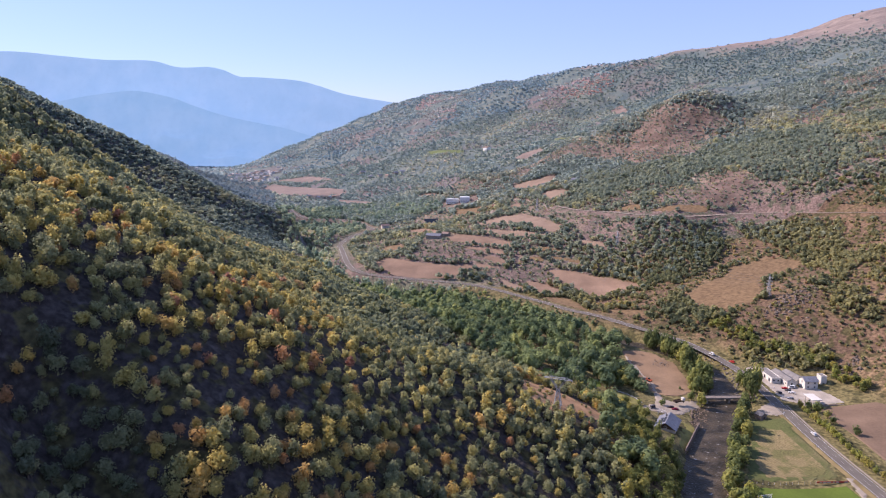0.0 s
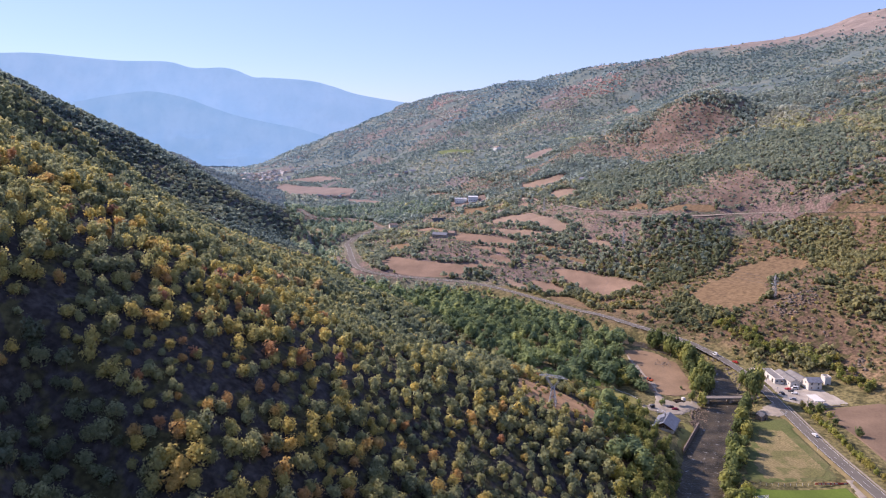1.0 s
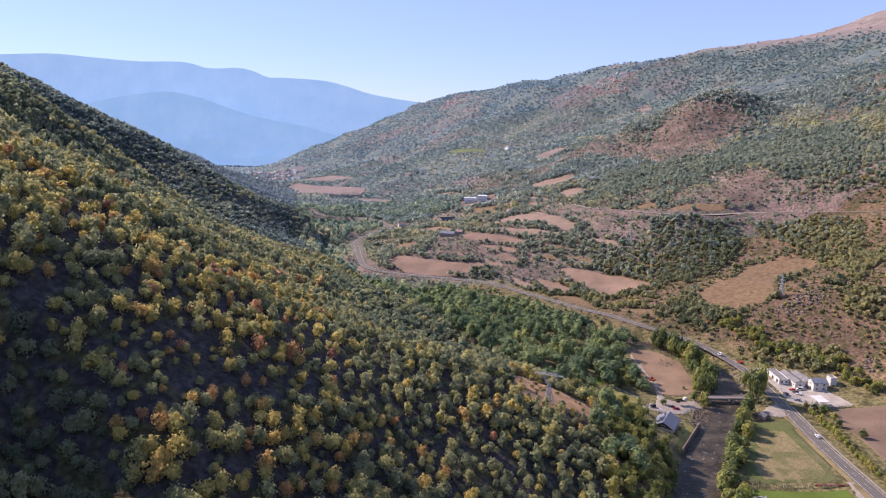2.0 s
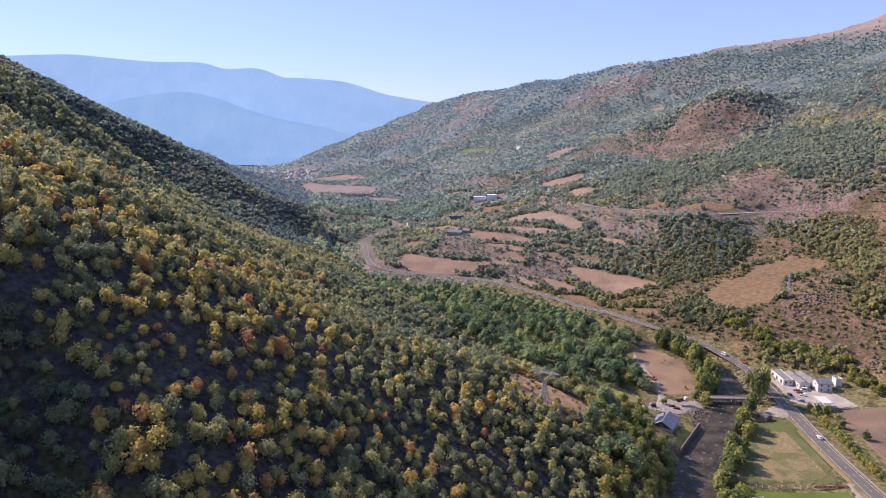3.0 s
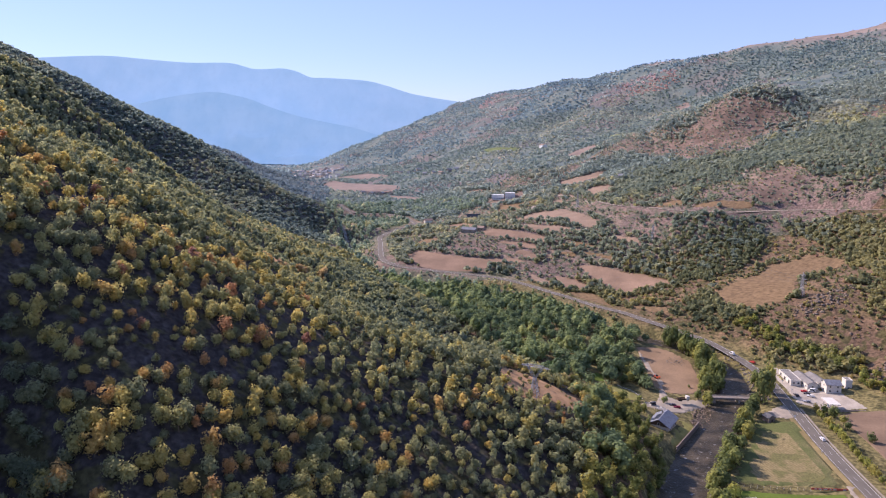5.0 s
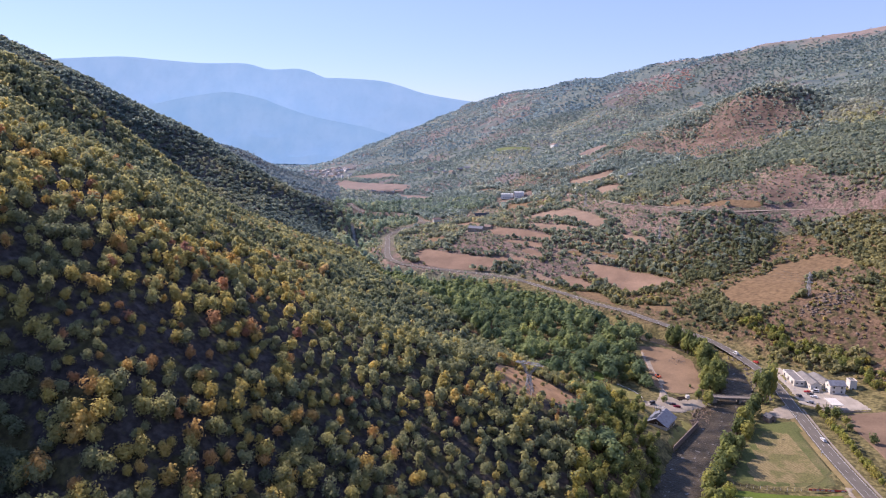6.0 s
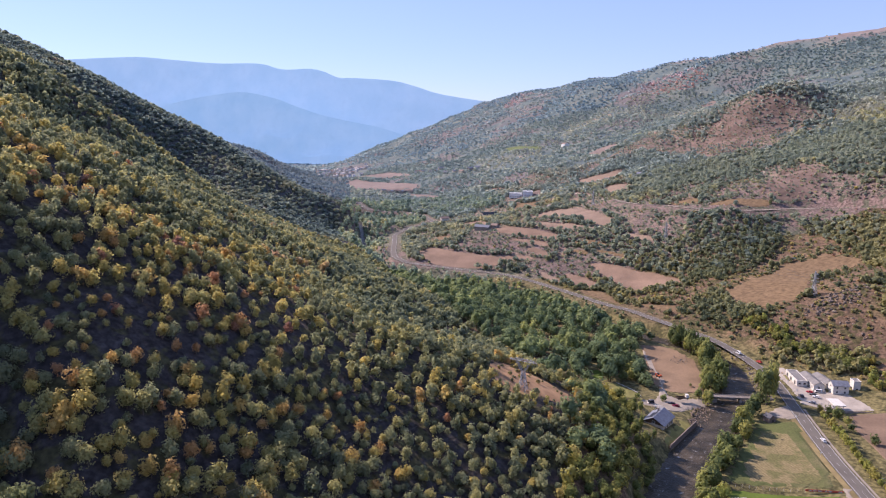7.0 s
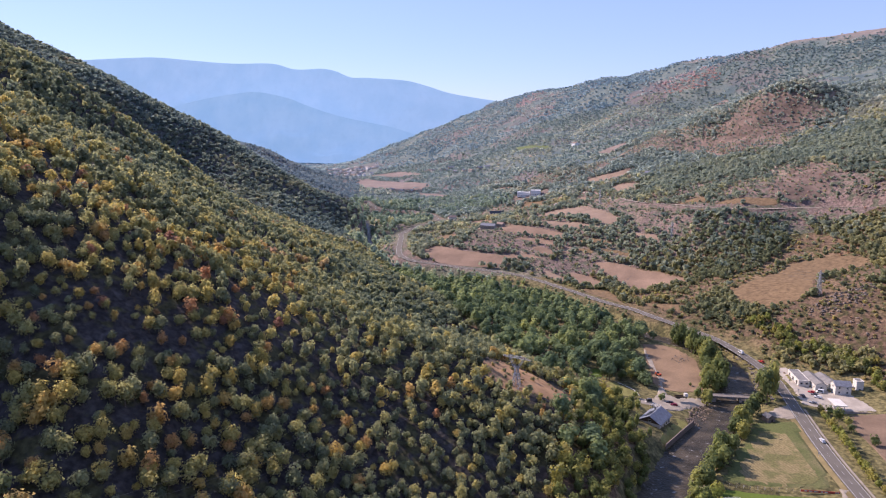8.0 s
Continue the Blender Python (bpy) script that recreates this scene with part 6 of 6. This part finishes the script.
for hx, hy in ((-290, 1524), (-278, 1530), (-262, 1512), (-303, 1536), (-250, 1520), (-315, 1540), (-240, 1505), (-302, 1941), (-290, 1925), (-315, 1955), (-262, 1900), (-243, 1879), (-230, 1890), (-140, 1655), (-120, 1668), (-160, 1672), (-185, 1690), (-105, 1700), (168, 1108), (216, 1074), (-97, 1092)):
    w, d = r.uniform(7, 11), r.uniform(9, 16)
    house("hamlet_house", hx, hy, r.uniform(0, 180), w, d, 4.5, 7, (WHITE, CREAM, STONE)[r.randint(0, 3)], (TILE, SLATE)[r.randint(0, 2)], "hamlet house with a pitched roof", "house", "hamlet houses", windows=False)


# ---- rocks ----
def rocks(name, x, y, size, sink, mat, label, seed):
    """Angular boulders, half buried, in one mesh."""
    r = np.random.RandomState(seed)
    bm = bmesh.new()
    bmesh.ops.create_icosphere(bm, subdivisions=1, radius=1)
    base = np.array([v.co[:] for v in bm.verts])
    tri = np.array([[v.index for v in f.verts] for f in bm.faces])
    bm.free()
    vs, fs = [], []
    z = ground(x, y)
    for i in range(len(x)):
        v = base * r.uniform(0.3, 1.35, (len(base), 1)) * np.array([r.uniform(0.9, 1.9), r.uniform(0.4, 0.9), r.uniform(0.5, 1.2)]) * size[i]
        turn = np.array(Euler((r.uniform(-0.4, 0.4), r.uniform(-0.4, 0.4), r.uniform(0, 6.28))).to_matrix())
        fs.append(tri + i * len(base))
        vs.append(v @ turn.T + np.array([x[i], y[i], z[i] + size[i] * (0.35 - sink)]))
    return tagged(sheet(name, np.vstack(vs), np.vstack(fs), mat), label, "rocks", kind="stuff")


r = np.random.RandomState(60)
u = r.uniform(0, 1, 170)
ln = RIVER_LINE[(RIVER_LINE[:, 1] > 270) & (RIVER_LINE[:, 1] < 500)]
k = (u * (len(ln) - 1)).astype(int)
rocks("river_stones", ln[k, 0] + r.uniform(-10, 11, 170), ln[k, 1] + r.uniform(-3, 3, 170), r.uniform(0.2, 0.6, 170), -0.1, PALE_ROCK, "pale stones and small boulders in the river", 61)
bx, by = r.uniform(152, 172, 700), r.uniform(372, 404, 700)
ok = inside([(153, 381), (158, 395), (170, 408), (172, 400), (163, 378), (157, 372)], bx, by)
rocks("bank_boulders", bx[ok], by[ok], r.uniform(0.3, 0.95, ok.sum()), 0.1, BROWN_ROCK, "heap of brownish boulders on the river bank", 62)
ln = RIVER_LINE[(RIVER_LINE[:, 1] > 425) & (RIVER_LINE[:, 1] < 505)]
k = r.randint(0, len(ln), 160)
rocks("bank_stones", along(ln, 10.5)[k, 0] + r.uniform(-1.5, 2.5, 160), along(ln, 10.5)[k, 1] + r.uniform(-2, 2, 160), r.uniform(0.35, 0.95, 160), 0.1, PALE_ROCK, "pale stones on the bank below the road", 64)
rocks("rubble", r.uniform(160, 172, 70), 478 + r.uniform(-7, 7, 70), r.uniform(0.2, 0.7, 70), -0.1, PALE_ROCK, "low heaps of rubble on the earth lot", 65)
bx, by = r.uniform(225, 480, 16000), r.uniform(420, 800, 16000)
ledge = value_noise(bx / 26 + by / 30, by / 60 - bx / 60, 40) + 0.5 * value_noise(bx / 8, by / 8, 41)
ok = (inside(ROCKY_RING, bx, by) | inside(HEATH[2][1], bx, by)) & (ledge > 0.36) & clear(bx, by, 12)
rocks("hillside_rocks", bx[ok], by[ok], r.uniform(0.3, 1.05, ok.sum()) * (0.8 + np.clip(ledge[ok], 0, 1)), 0.15, ROCK, "grey-brown rock outcrops on the steep hillside", 63)

# ---- small things round the yards ----
pergola = thing("pergola", pose(137.5, 387, -4.8, 0, 0, -29), "white open pergola frame behind the house", "pergola")
for a in (-2.2, 2.2):
    for c in (-1.4, 1.4):
        part("post", boxes(((a - 0.08, c - 0.08, -0.2), (a + 0.08, c + 0.08, 2.5))), BRIGHT, pergola)
for c in (-1.4, 0, 1.4):
    part("beam", boxes(((-2.5, c - 0.07, 2.5), (2.5, c + 0.07, 2.65))), BRIGHT, pergola)
hedge_wall = thing("low_wall", pose(248, 398.8, -4.3, 0, 0, 1.5), "dark low wall along the edge of the forecourt", "wall")
part("wall_body", boxes(((-11, -0.2, -0.5), (11, 0.2, 0.9)), bevel=0.03), STONE, hedge_wall)
part("coping", boxes(((-11.1, -0.28, 0.9), (11.1, 0.28, 1.02)), bevel=0.02), WALL_STONE, hedge_wall)
island = patch("planted_island", [(228.3, 459), (230.3, 452), (229.4, 444), (227.6, 449)], 0.55, GARDEN, 2.0, 0.1, "planted traffic island beside the road", "island")
r = np.random.RandomState(81)
plant("island_bush", MID, SCRUB_LEAVES, "clipped green bush on the traffic island", "island bushes", [228.6, 229.3, 229.6, 228.9], [457, 453, 449, 446.5], [0.9, 1.0, 0.9, 0.8], [0.8] * 4, r)
for k, (x, y, turn) in enumerate(((226.5, 440, 0), (226.8, 425, 0), (212.5, 384, 0), (208.5, 340, 0), (228.5, 350, 0), (227, 318, 0))):
    post = thing("road_sign", pose(x, y, float(ground(x, y)), 0, 0, turn), "small road sign on a steel post", "sign", "road signs")
    part("post", boxes(((-0.04, -0.04, -0.2), (0.04, 0.04, 2.6))), STEEL, post)
    part("plate", boxes(((-0.4, -0.07, 1.9), (0.4, -0.045, 2.6)), bevel=0.01), BRIGHT, post)
